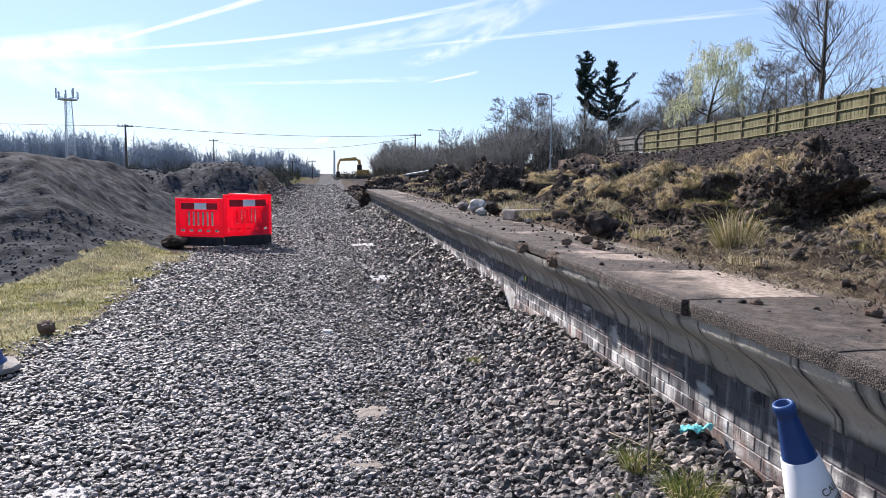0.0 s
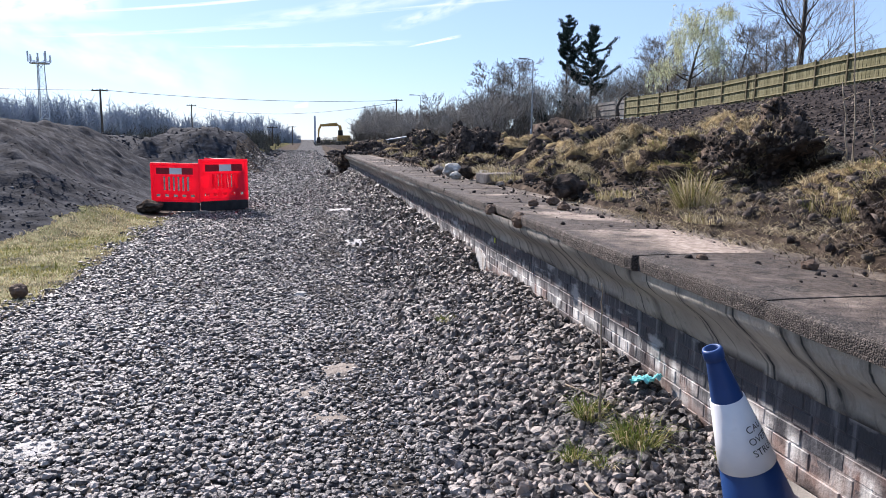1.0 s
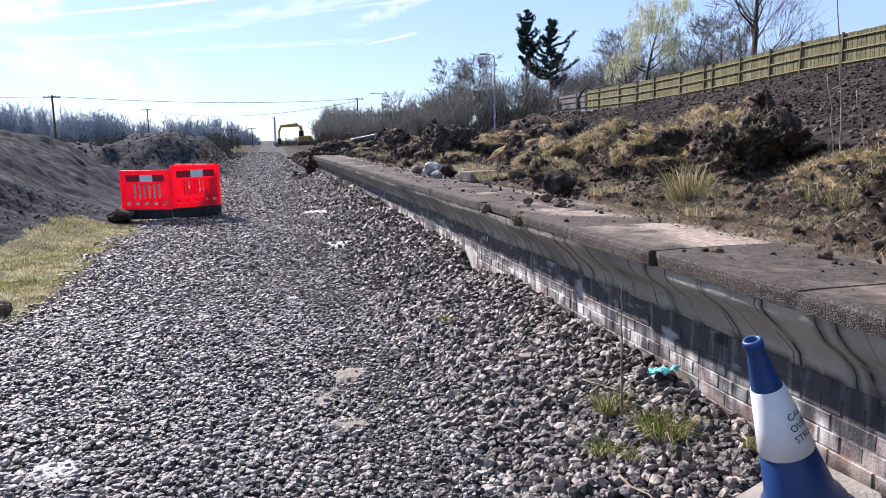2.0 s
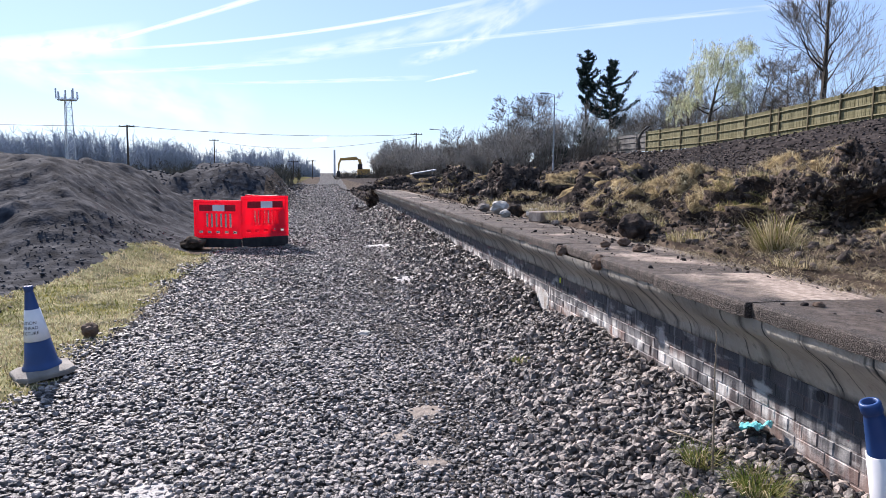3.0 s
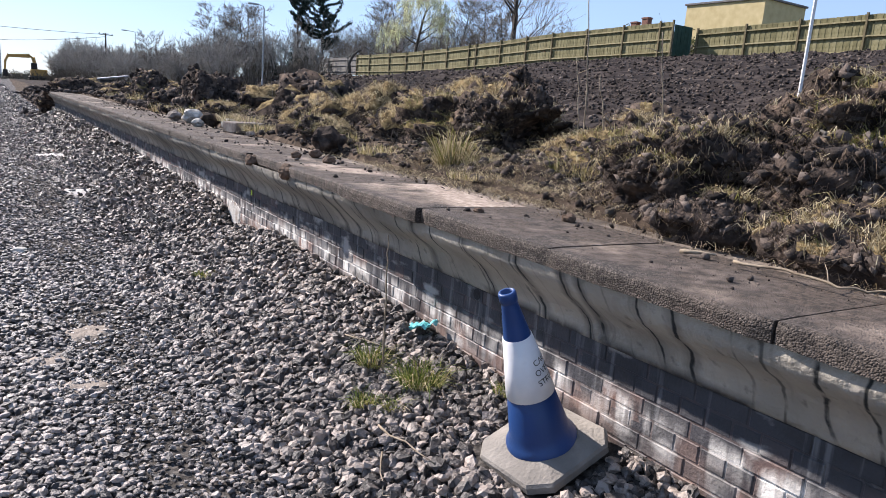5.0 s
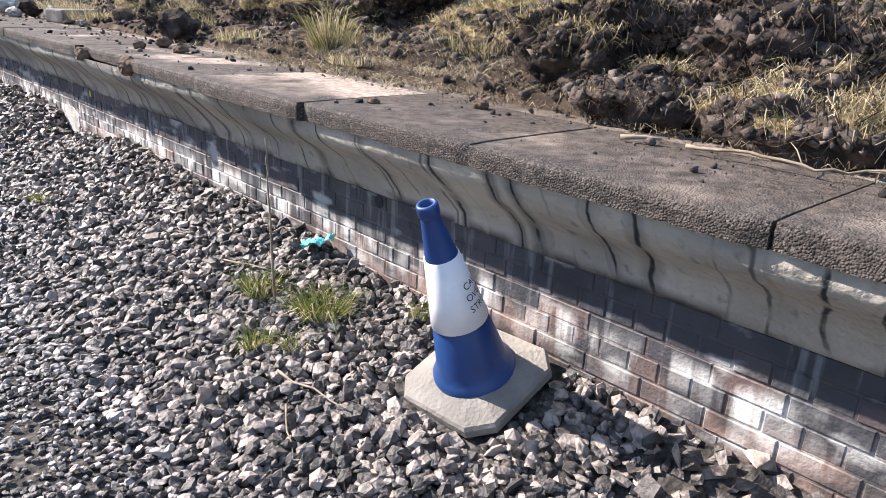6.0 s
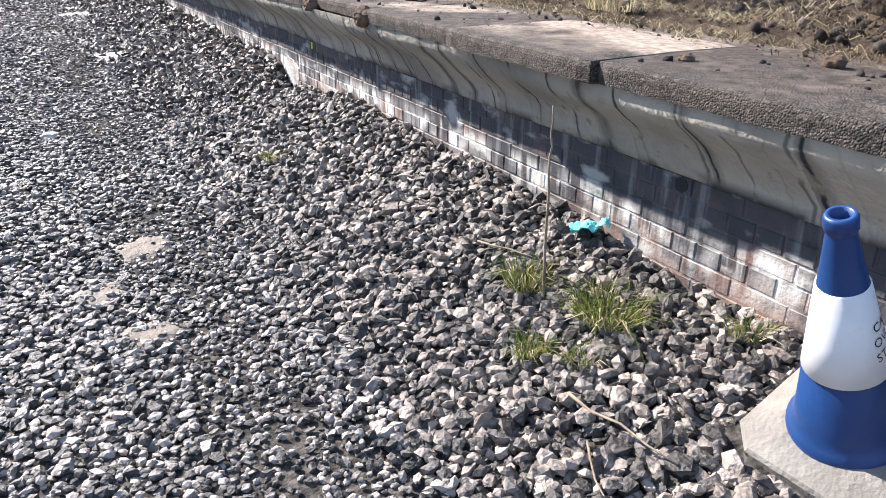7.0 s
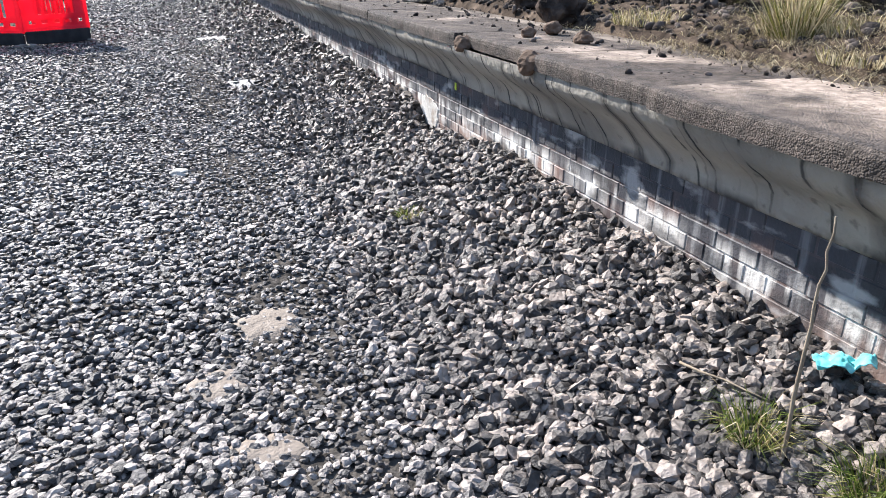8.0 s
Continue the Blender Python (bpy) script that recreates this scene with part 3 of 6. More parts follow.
def build_platform_body():
    bm = bmesh.new()
    box(bm, 0.75, -5, 0.6, 1.25, P_END, TOP - 0.012)
    bmesh.ops.subdivide_edges(bm, edges=[e for e in bm.edges if abs(e.verts[0].co.y - e.verts[1].co.y) > 1], cuts=60)
    for v in bm.verts:
        if v.co.z > 1:
            v.co.z += 0.006 * noise.noise(v.co * 2)
    part("top_slab", bm, M_PLATFORM, platform, "cracked pale concrete platform surface")
    bm = bmesh.new()
    box(bm, WALL_X + 0.003, -5, -0.1, WALL_X + 0.12, P_END, 0.995)
    part("wall_core", bm, M_WALLRUN, platform, "recessed stained mortar")
    bm = bmesh.new()
    box(bm, WALL_X + 0.13, P_END - 0.2, -0.1, 3.0, P_END, TOP - 0.02)
    part("end_wall", bm, M_MORTAR, platform)


def brick_mesh(length):
    bm = bmesh.new()
    box(bm, 0, 0.004, 0.004, 0.1, length - 0.004, 0.071)
    for v in bm.verts:
        v.co += Vector((noise.noise(v.co * 90), noise.noise(v.co * 70), noise.noise(v.co * 60))) * 0.003
    bmesh.ops.bevel(bm, geom=[e for e in bm.edges if all(v.co.x < 0.05 for v in e.verts)], offset=0.003, segments=1, affect="EDGES")
    me = bpy.data.meshes.new("brick")
    bm.to_mesh(me)
    bm.free()
    me.materials.append(M_WALLBRICK)
    return me


def build_bricks():
    rng = random.Random(9)
    kinds = []
    for length in (0.225, 0.1125):
        me = brick_mesh(length)
        me.calc_loop_triangles()
        kinds.append((length, me, np.array([v.co[:] for v in me.vertices]), np.array([t.vertices[:] for t in me.loop_triangles])))
    far_v, far_f, count, made = [], [], 0, 0
    for row in range(7):
        z = 0.692 - 0.075 * (row + 1)
        length, me, co, tri = kinds[row % 2]
        y = -1.0 - (0.05625 if row % 2 else 0)
        while y < P_END - 0.2:
            p = (WALL_X + rng.uniform(-0.003, 0.002), y + rng.uniform(-0.002, 0.002), z)
            if 1.0 < y < 8.4 and row < 6:
                ob = new("brick", me)
                ob.location = p
                ob.parent = platform
                made += 1
            elif not (y < 0.2):
                far_v.append(co + np.array(p))
                far_f.append(tri + count)
                count += len(co)
            y += length
    ob = new("brick_run", big_mesh("brick_run", np.concatenate(far_v), np.concatenate(far_f), M_WALLRUN))
    ob.parent = platform
    tagged(ob, "weathered brick courses farther along", kind="stuff")


build_platform_body()
build_cove()
build_coping()


# ---- loose stone ----
def icosa():
    t = (1 + 5 ** 0.5) / 2
    v = np.array([(-1, t, 0), (1, t, 0), (-1, -t, 0), (1, -t, 0), (0, -1, t), (0, 1, t), (0, -1, -t), (0, 1, -t), (t, 0, -1), (t, 0, 1), (-t, 0, -1), (-t, 0, 1)], float)
    f = np.array([(0, 11, 5), (0, 5, 1), (0, 1, 7), (0, 7, 10), (0, 10, 11), (1, 5, 9), (5, 11, 4), (11, 10, 2), (10, 7, 6), (7, 1, 8),
                  (3, 9, 4), (3, 4, 2), (3, 2, 6), (3, 6, 8), (3, 8, 9), (4, 9, 5), (2, 4, 11), (6, 2, 10), (8, 6, 7), (9, 8, 1)])
    return v / np.linalg.norm(v[0]), f


def chips(n_kinds, rng, blocky=False):
    """Angular crushed-stone shapes: lumps cut by random planes."""
    v, f = icosa()
    if blocky:
        v = np.array([(x, y, z) for x in (-0.8, 0.8) for y in (-0.75, 0.75) for z in (-0.7, 0.7)])
        f = np.array([(0, 1, 3), (0, 3, 2), (4, 6, 7), (4, 7, 5), (0, 4, 5), (0, 5, 1), (2, 3, 7), (2, 7, 6), (0, 2, 6), (0, 6, 4), (1, 5, 7), (1, 7, 3)])
    n = len(v)
    kinds = []
    for _ in range(n_kinds):
        if blocky:
            w = v * rng.uniform(0.72, 1.15, (n, 3)) + rng.normal(0, 0.1, (n, 3))
        else:
            q, _r = np.linalg.qr(rng.normal(size=(3, 3)))
            w = v @ q
            w = 0.92 * w / (np.abs(w) ** 4).sum(1, keepdims=True) ** 0.25 + rng.normal(0, 0.07, (n, 3))
        for _ in range(5 if blocky else 3):
            d = rng.normal(size=3)
            d /= np.linalg.norm(d)
            cut = rng.uniform(0.35, 0.7) if blocky else rng.uniform(0.45, 0.75)
            over = np.maximum(w @ d - cut, 0)
            w = w - over[:, None] * d
        kinds.append(w)
    return np.array(kinds), f


def scatter_stones(name, pts, sizes, mat, seed, flat=(0.45, 0.85), sink=0.25, tilt=0.35, blocky=False, smooth=False):
    rng = np.random.default_rng(seed)
    kinds, f = chips(60, rng, blocky)
    n = len(pts)
    w = kinds[rng.integers(0, len(kinds), n)]
    w = w * np.stack([rng.uniform(0.75, 1.25, n), rng.uniform(0.6, 1.0, n), rng.uniform(*flat, n)], -1)[:, None, :]
    a, tx, ty = rng.uniform(0, 6.283, n), rng.normal(0, 1, n) * tilt, rng.normal(0, 1, n) * tilt
    c, s = np.cos(a), np.sin(a)
    x, y, z = w[..., 0], w[..., 1], w[..., 2]
    y, z = y * np.cos(tx)[:, None] - z * np.sin(tx)[:, None], y * np.sin(tx)[:, None] + z * np.cos(tx)[:, None]
    x, z = x * np.cos(ty)[:, None] + z * np.sin(ty)[:, None], -x * np.sin(ty)[:, None] + z * np.cos(ty)[:, None]
    x, y = x * c[:, None] - y * s[:, None], x * s[:, None] + y * c[:, None]
    w = np.stack([x, y, z], -1) * (sizes / 2)[:, None, None]
    w = w + pts[:, None, :]
    w[..., 2] += (sizes * (0.35 - sink))[:, None]
    faces = f[None] + (np.arange(n) * w.shape[1])[:, None, None]
    return new(name, big_mesh(name, w.reshape(-1, 3), faces.reshape(-1, 3), mat, smooth=smooth))


def stone_points(x0, x1, y0, y1, density, rng):
    """One point in every cell of a fine grid, anywhere in its cell."""
    nx, ny = max(1, round((x1 - x0) * density ** 0.5)), max(1, round((y1 - y0) * density ** 0.5))
    i, k = np.meshgrid(np.arange(nx), np.arange(ny))
    x = x0 + (i.ravel() + rng.uniform(-0.15, 1.15, nx * ny)) * (x1 - x0) / nx
    y = y0 + (k.ravel() + rng.uniform(-0.15, 1.15, nx * ny)) * (y1 - y0) / ny
    return np.clip(x, x0, x1), np.clip(y, y0, y1)


def build_ballast():
    rng = np.random.default_rng(2)
    xs, ys, ss = [], [], []
    for y0, y1, dens, grow in ((-5, 2.0, 420, 1.4), (2.0, 5.5, 1650, 1.0), (5.5, 10, 1150, 1.05), (10, 18, 620, 1.25), (18, 34, 260, 1.75), (34, 60, 75, 2.2), (60, 110, 14, 3.2)):
        x, y = stone_points(-4.7, 0.25, y0, y1, dens, rng)
        # loose and coarse towards the wall, finer and pressed in along the track
        heap = sstep(-1.3, -0.6, x + 0.15 * vnoise(y * 1.3, y * 0, 61))
        wheel = np.exp(-((x + 1.25) / 0.28) ** 2) * (0.55 + 0.45 * vnoise(y * 0.9, x, 62)) + 0.35 * np.exp(-((x + 2.85) / 0.3) ** 2)
        keep = rng.uniform(0, 1, len(x)) > 0.42 * wheel
        keep &= x > -4.35 + 0.3 * vnoise(y * 1.5, y * 0, 63) - 0.35 * rng.uniform(0, 1, len(x)) ** 3
        s = (0.031 + 0.03 * rng.uniform(0, 1, len(x)) ** 1.8) * (1 - heap) + (0.04 + 0.048 * rng.uniform(0, 1, len(x)) ** 1.8) * heap
        keep &= (abs(x - 0.03) > 0.23) | (abs(y - 2.655) > 0.23)
        s = s * np.where(wheel > 0.4, 0.8, 1.0) * grow
        xs.append(x[keep]); ys.append(y[keep]); ss.append(s[keep])
    x, y, s = np.concatenate(xs), np.concatenate(ys), np.concatenate(ss)
    z = land(x, y) + rng.uniform(-0.008, 0.018, len(x)) * (s / 0.05) - 0.012 * ((abs(x - 0.03) < 0.3) & (abs(y - 2.655) < 0.3))
    half = (y > 2) & (y < 8) & (rng.uniform(0, 1, len(x)) < 0.93)
    loose = x + 0.2 * vnoise(x * 2, y * 2, 64) > -0.95
    tilt = 0.1 + 0.42 * sstep(-1.4, -0.5, x)
    # the stones nearest the cone lie as pieces of their own
    single = np.flatnonzero((x > -0.8) & (x < 0.18) & (y > 2.35) & (y < 4.1) & (s > 0.055))
    single = single[rng.permutation(len(single))[:300]]
    rest = np.ones(len(x), bool)
    rest[single] = False
    owner = None
    for pick, blocky, mat in ((half & loose, False, M_STONE), (~half & loose, True, M_STONE), (half & ~loose, False, M_DUSTY), (~half & ~loose, True, M_DUSTY)):
        pick = pick & rest
        ob = scatter_stones("ballast", np.stack([x, y, z], -1)[pick], s[pick], mat, 5 + blocky, (0.34, 0.75), 0.22, tilt[pick], blocky)
        tagged(ob, "grey crushed stone ballast spread loosely over the trackbed", "ballast", kind="stuff")
        owner = owner or ob
    kinds, f = chips(16, np.random.default_rng(77))
    shapes = [big_mesh("ballast_stone", w * np.array([1.0, 0.8, 0.65]), f, M_LOOSE) for w in kinds]
    for k in single:
        ob = new("ballast_stone", shapes[int(rng.integers(0, len(shapes)))])
        ob.parent = owner
        ob.matrix_world = pose(float(x[k]), float(y[k]), float(z[k] + 0.1 * s[k]), float(rng.normal(0, 25)), float(rng.normal(0, 25)), float(rng.uniform(0, 360))) @ Matrix.Scale(float(s[k] / 2), 4)


build_ballast()


# ---- fence ----
def build_fence(name, x, posts, top, mat, post_mat, label, height=1.98):
    """Close-board fence: posts and three rails on the track side, boards behind."""
    thing = tagged(new(name), label, "fence")
    thing.location = (x, posts[0], 0)
    bm = bmesh.new()
    box(bm, -0.05, -0.05, -0.3, 0.05, 0.05, height + 0.08, 0.008)
    post = bpy.data.meshes.new("fence_post")
    bm.to_mesh(post)
    bm.free()
    post.materials.append(post_mat)
    for y in posts:
        ob = new("fence_post", post)
        ob.parent = thing
        ob.location = (0, y - posts[0], float(top(y)) - height)
    bm = bmesh.new()
    box(bm, 0, -0.083, 0.03, 0.018, 0.083, height)
    board = bpy.data.meshes.new("board")
    bm.to_mesh(board)
    bm.free()
    board.materials.append(mat)
    rng = random.Random(int(x * 7))
    for a, b in zip(posts, posts[1:]):
        za, zb = float(top(a)) - height, float(top(b)) - height
        for h in (0.4, 1.06, 1.72):
            bm = bmesh.new()
            tube(bm, [(0.0, a - posts[0], za + h), (0.0, b - posts[0], zb + h)], [0.045, 0.045], 4)
            part("rail", bm, M_RAIL if mat is M_FENCE else post_mat, thing)
        n = max(1, int(abs(b - a) / 0.15))
        for i in range(n):
            zz = za + (zb - za) * (i + 0.5) / n + rng.uniform(-0.012, 0.012)
            ob = new("board", board)
            ob.parent = thing
            ob.location = (0.05 + (0.012 if i % 2 else 0.0), a + (b - a) * (i + 0.5) / n - posts[0], zz)
            ob.scale = (1, (b - a) / n / 0.15, 1)
    return thing


TOPLINE = lambda y: np.interp(y, [10, 18.4, 27.8, 31.5, 37.7, 43.3, 50.4, 57, 64.2], [7.2, 7.08, 7.1, 7.01, 6.86, 6.58, 6.25, 6.07, 6.0])
build_fence("timber_fence", 29.5, [27.88, 28.76, 31.46, 34.49, 37.68, 40.35, 43.28, 46.30, 47.28, 50.38, 54.18, 56.99, 60.13, 64.16, 67.0],
            TOPLINE, M_FENCE, M_POST, "greenish weathered close-board fence along the bank top")
build_fence("timber_fence", 31.0, [3.0, 6.0, 9.0, 12.1, 15.3, 18.45, 21.57, 24.46, 27.44],
            lambda y: np.interp(y, [0, 18.4, 27.5], [7.2, 7.08, 6.82]), M_FENCE, M_POST, "weathered close-board fence with brown rails, set farther back")
build_fence("old_fence", 34.0, [69.5, 74.3, 79.11, 84.53, 88.46, 93.29, 98.14, 104.89],
            lambda y: np.interp(y, [69, 79, 84.5, 88.5, 93, 98, 105], [6.3, 6.44, 6.39, 6.23, 5.92, 5.74, 5.62]), M_GREYWOOD, M_GREYWOOD, "old grey panelled fence among scrub")


# ---- traffic cones ----
def build_cone(m, words, turn=0.0):
    thing = tagged(new("traffic_cone"), "blue traffic cone with white sleeve and grey rubber base", "cone", group="traffic cones")
    # square base with cut corners
    bm = bmesh.new()
    a, c = 0.225, 0.075
    ring = [(a, -a + c), (a, a - c), (a - c, a), (-a + c, a), (-a, a - c), (-a, -a + c), (-a + c, -a), (a - c, -a)]
    levels = [(1.0, 0.0), (1.0, 0.028), (0.965, 0.04), (0.6, 0.062)]
    rings = [[bm.verts.new((x * s, y * s, z)) for x, y in ring] for s, z in levels]
    for r0, r1 in zip(rings, rings[1:]):
        for k in range(8):
            bm.faces.new((r0[k], r0[(k + 1) % 8], r1[(k + 1) % 8], r1[k]))
    bm.faces.new(rings[0][::-1])
    bm.faces.new(rings[-1])
    part("base", bm, M_GREYRUBBER, thing, "grey weathered rubber base plate")
    rad = lambda z: 0.134 + (0.032 - 0.134) * (z - 0.06) / 0.64
    bm = bmesh.new()
    lathe(bm, [(0.15, 0.055), (0.148, 0.075), (0.138, 0.085), (rad(0.12), 0.12), (rad(0.3), 0.3), (rad(0.302) - 0.002, 0.302)])
    part("lower_body", bm, M_BLUE, thing, "blue plastic lower cone", True)
    bm = bmesh.new()
    lathe(bm, [(rad(0.295) + 0.001, 0.295), (rad(0.295) + 0.004, 0.297), (rad(0.4) + 0.004, 0.4), (rad(0.555) + 0.004, 0.555), (rad(0.557) + 0.001, 0.557)])
    sleeve = part("sleeve", bm, M_WHITE, thing, "white printed sleeve", True)
    bm = bmesh.new()
    lathe(bm, [(rad(0.55), 0.55), (rad(0.69), 0.69), (0.032, 0.7), (0.032, 0.708), (0.036, 0.712), (0.036, 0.742), (0.032, 0.75), (0.023, 0.75), (0.021, 0.7), (0.018, 0.66)])
    part("tip", bm, M_BLUE, thing, "blue plastic tip with open top", True)
    for i, word in enumerate(words):
        cu = bpy.data.curves.new("print", "FONT")
        cu.body, cu.size, cu.align_x = word, 0.036, "CENTER"
        tmp = bpy.data.objects.new("print", cu)
        me = bpy.data.meshes.new_from_object(tmp)
        bpy.data.objects.remove(tmp)
        for v in me.vertices:
            z = 0.44 - 0.042 * i + v.co.y
            r = rad(z) + 0.0058
            ang = v.co.x / r + radians(turn)
            v.co = (r * math.sin(ang), -r * math.cos(ang), z)
        me.materials.append(M_BLACKINK)
        ob = new("lettering", me)
        ob.parent = sleeve
    thing.matrix_world = m
    return thing


WORDS = ("CAUTION", "OVERHEAD", "STRUCTURE")
build_cone(pose(0.03, 2.655, 0.24, -2, -21, 2), WORDS, 54)
build_cone(pose(-4.43, 6.87, 0.03, 0, -6, 30), WORDS, -57)


# ---- barrier ----
def build_panel():
    """Moulded red barrier panel, 1.08 m wide, along x from its left end."""
    thing = new("barrier_panel")
    W = 1.15
    bm = bmesh.new()
    box(bm, 0.0, -0.02, 0.2, 0.07, 0.02, 1.0, 0.008)
    box(bm, W - 0.07, -0.02, 0.2, W, 0.02, 1.0, 0.008)
    box(bm, 0.06, -0.025, 0.94, W - 0.06, 0.025, 1.0, 0.01)
    box(bm, 0.06, -0.012, 0.72, W - 0.06, 0.012, 0.945)
    box(bm, 0.06, -0.022, 0.2, W - 0.06, 0.022, 0.26, 0.008)
    box(bm, 0.06, -0.014, 0.255, W - 0.06, 0.014, 0.31)
    box(bm, 0.06, -0.014, 0.36, W - 0.06, 0.014, 0.44)
    for i in range(6):
        x = 0.06 + (W - 0.12) * i / 5.0
        box(bm, x - 0.05 if i else x, -0.014, 0.3, x + 0.05 if i < 5 else x, 0.014, 0.37)
    box(bm, 0.06, -0.012, 0.43, 0.24, 0.012, 0.73)
    box(bm, W - 0.24, -0.012, 0.43, W - 0.06, 0.012, 0.73)
    for i in range(6):
        x = 0.24 + (W - 0.48) * i / 6.0
        box(bm, x - 0.001, -0.016, 0.43, x + 0.048, 0.016, 0.73)
    part("grille", bm, M_RED, thing)
    bm = bmesh.new()
    box(bm, 0.14, -0.0165, 0.77, 0.46, -0.012, 0.9)
    part("reflector", bm, M_REFRED, thing, "dark red reflective strip")
    bm = bmesh.new()
    box(bm, W - 0.4, -0.0165, 0.77, W - 0.14, -0.012, 0.9)
    part("reflector", bm, M_REFRED, thing, "dark red reflective strip")
    bm = bmesh.new()
    box(bm, 0.46, -0.0165, 0.77, W - 0.4, -0.012, 0.9)
    part("reflector", bm, M_WHITE, thing, "white reflective strip")
    bm = bmesh.new()
    box(bm, 0.02, -0.03, 0.02, W - 0.02, 0.03, 0.21, 0.01)
    part("skirt", bm, M_RUBBER, thing, "black rubber lower skirt")
    for x in (0.05, W - 0.05):
        bm = bmesh.new()
        box(bm, x - 0.05, -0.22, 0.0, x + 0.05, 0.22, 0.045, 0.015)
        part("foot", bm, M_GREYRUBBER, thing, "grey rubber foot")
    return thing


M_REFRED = material("reflective_red", [(0.25, 0.01, 0.02), (0.35, 0.02, 0.03)], 20, 3, 0.35, 0.0)


def build_barriers():
    L, N, R, B = (-4.93, 17.25), (-3.86, 16.85), (-2.87, 17.45), (-3.92, 18.4)
    first = None
    for a, b in ((L, N), (N, R), (B, R)):
        ang = math.degrees(math.atan2(b[1] - a[1], b[0] - a[0]))
        z = max(float(land(a[0], a[1])), float(land(b[0], b[1]))) + 0.01
        m = pose(a[0], a[1], z, 0, 0, ang) @ Matrix.Diagonal((1, 1, 1.08, 1))
        if first is None:
            first = tagged(build_panel(), "red plastic pedestrian barrier panel with slats and a black skirt", "barrier", group="barriers round a pit")
            first.matrix_basis = m
        else:
            copy_thing(first, m)


build_barriers()


# ---- branch work ----
def segs_mesh(name, segs, mat, sides=4):
    """Tapered prisms for many branch segments at once."""
    a = np.array([s[0] for s in segs], float)
    b = np.array([s[1] for s in segs], float)
    ra = np.array([s[2] for s in segs], float)
    rb = np.array([s[3] for s in segs], float)
    d = b - a
    d /= np.maximum(np.linalg.norm(d, axis=1, keepdims=True), 1e-6)
    ref = np.where(np.abs(d[:, 2:3]) > 0.9, np.array([[1.0, 0, 0]]), np.array([[0, 0, 1.0]]))
    u = np.cross(d, ref)
    u /= np.maximum(np.linalg.norm(u, axis=1, keepdims=True), 1e-6)
    w = np.cross(d, u)
    ang = 2 * np.pi * np.arange(sides) / sides
    off = np.cos(ang)[None, :, None] * u[:, None, :] + np.sin(ang)[None, :, None] * w[:, None, :]
    v = np.concatenate([a[:, None] + off * ra[:, None, None], b[:, None] + off * rb[:, None, None]], 1)
    k = np.arange(sides)
    q = np.stack([k, (k + 1) % sides, (k + 1) % sides + sides, k + sides], -1)
    f = q[None] + (np.arange(len(segs)) * 2 * sides)[:, None, None]
    return big_mesh(name, v.reshape(-1, 3), f.reshape(-1, 4), mat)


def grow(rng, p, d, length, r, depth, out, bend=0.25, up=0.08, kids=(2, 4), ratio=(0.55, 0.8), spread=0.75, droop=0.0):
    """Recursive bare branch: bent segments with side shoots."""
    steps = 4 if depth > 1 else 3
    p, d = Vector(p), Vector(d).normalized()
    n = rng.randint(*kids)
    at = sorted(rng.uniform(0.3, 1.0) for _ in range(n))
    for i in range(steps):
        d2 = (d + Vector((rng.gauss(0, bend), rng.gauss(0, bend), rng.gauss(0, bend) + up - droop * (3 - depth))) * 0.5).normalized()
        q = p + d2 * (length / steps)
        r0, r1 = r * (1 - 0.75 * i / steps), r * (1 - 0.75 * (i + 1) / steps)
        out.append((p[:], q[:], max(r0, 0.008), max(r1, 0.006), depth))
        if depth > 0:
            for t in at:
                if i / steps < t <= (i + 1) / steps:
                    side = Vector((rng.gauss(0, 1), rng.gauss(0, 1), rng.gauss(0, 0.6))).normalized()
                    grow(rng, p.lerp(q, t * steps - i), d2 + side * spread, length * rng.uniform(*ratio), max(r1 * 0.7, 0.01), depth - 1, out, bend, up, kids, ratio, spread, droop)
        p, d = q, d2


def bare_tree(name, base, height, seed, label, trunk_r=0.2, depth=4, lean=(0, 0), bole=0.25, kids=(3, 5), spread=0.8, up=0.1, twig=None, thick=1.0):
    rng = random.Random(seed)
    out = []
    p = Vector((0, 0, -0.3))
    d = Vector((lean[0], lean[1], 1)).normalized()
    n = 9
    for i in range(n):
        d = (d + Vector((rng.gauss(0, 0.05), rng.gauss(0, 0.05), 0.03))).normalized()
        q = p + d * height * 0.92 / n
        r0, r1 = trunk_r * (1 - 0.9 * i / n), trunk_r * (1 - 0.9 * (i + 1) / n)
        out.append((p[:], q[:], r0, r1, 9))
        if (i + 1) / n > bole:
            for _ in range(rng.randint(2, 3)):
                side = Vector((rng.gauss(0, 1), rng.gauss(0, 1), 0)).normalized()
                grow(rng, p.lerp(q, rng.random()), side * 0.95 + Vector((0, 0, 0.55)), height * rng.uniform(0.24, 0.36) * (1.1 - 0.6 * i / n), max(r1 * 0.5, 0.02), depth - 1, out, 0.22, up, kids, (0.5, 0.75), spread)
        p = q
    thing = tagged(new(name), label, "tree")
    thing.location = base
    limbs = [s for s in out if s[4] >= 2]
    twigs = [(s[0], s[1], s[2] * thick, s[3] * thick) for s in out if s[4] < 2]
    for nm, sg, mat, sides in (("trunk", limbs, M_BARK, 6), ("crown", twigs, twig or M_TWIG, 3)):
        if sg:
            ob = new(nm, segs_mesh(nm, sg, mat, sides))
            ob.parent = thing
    return thing, out


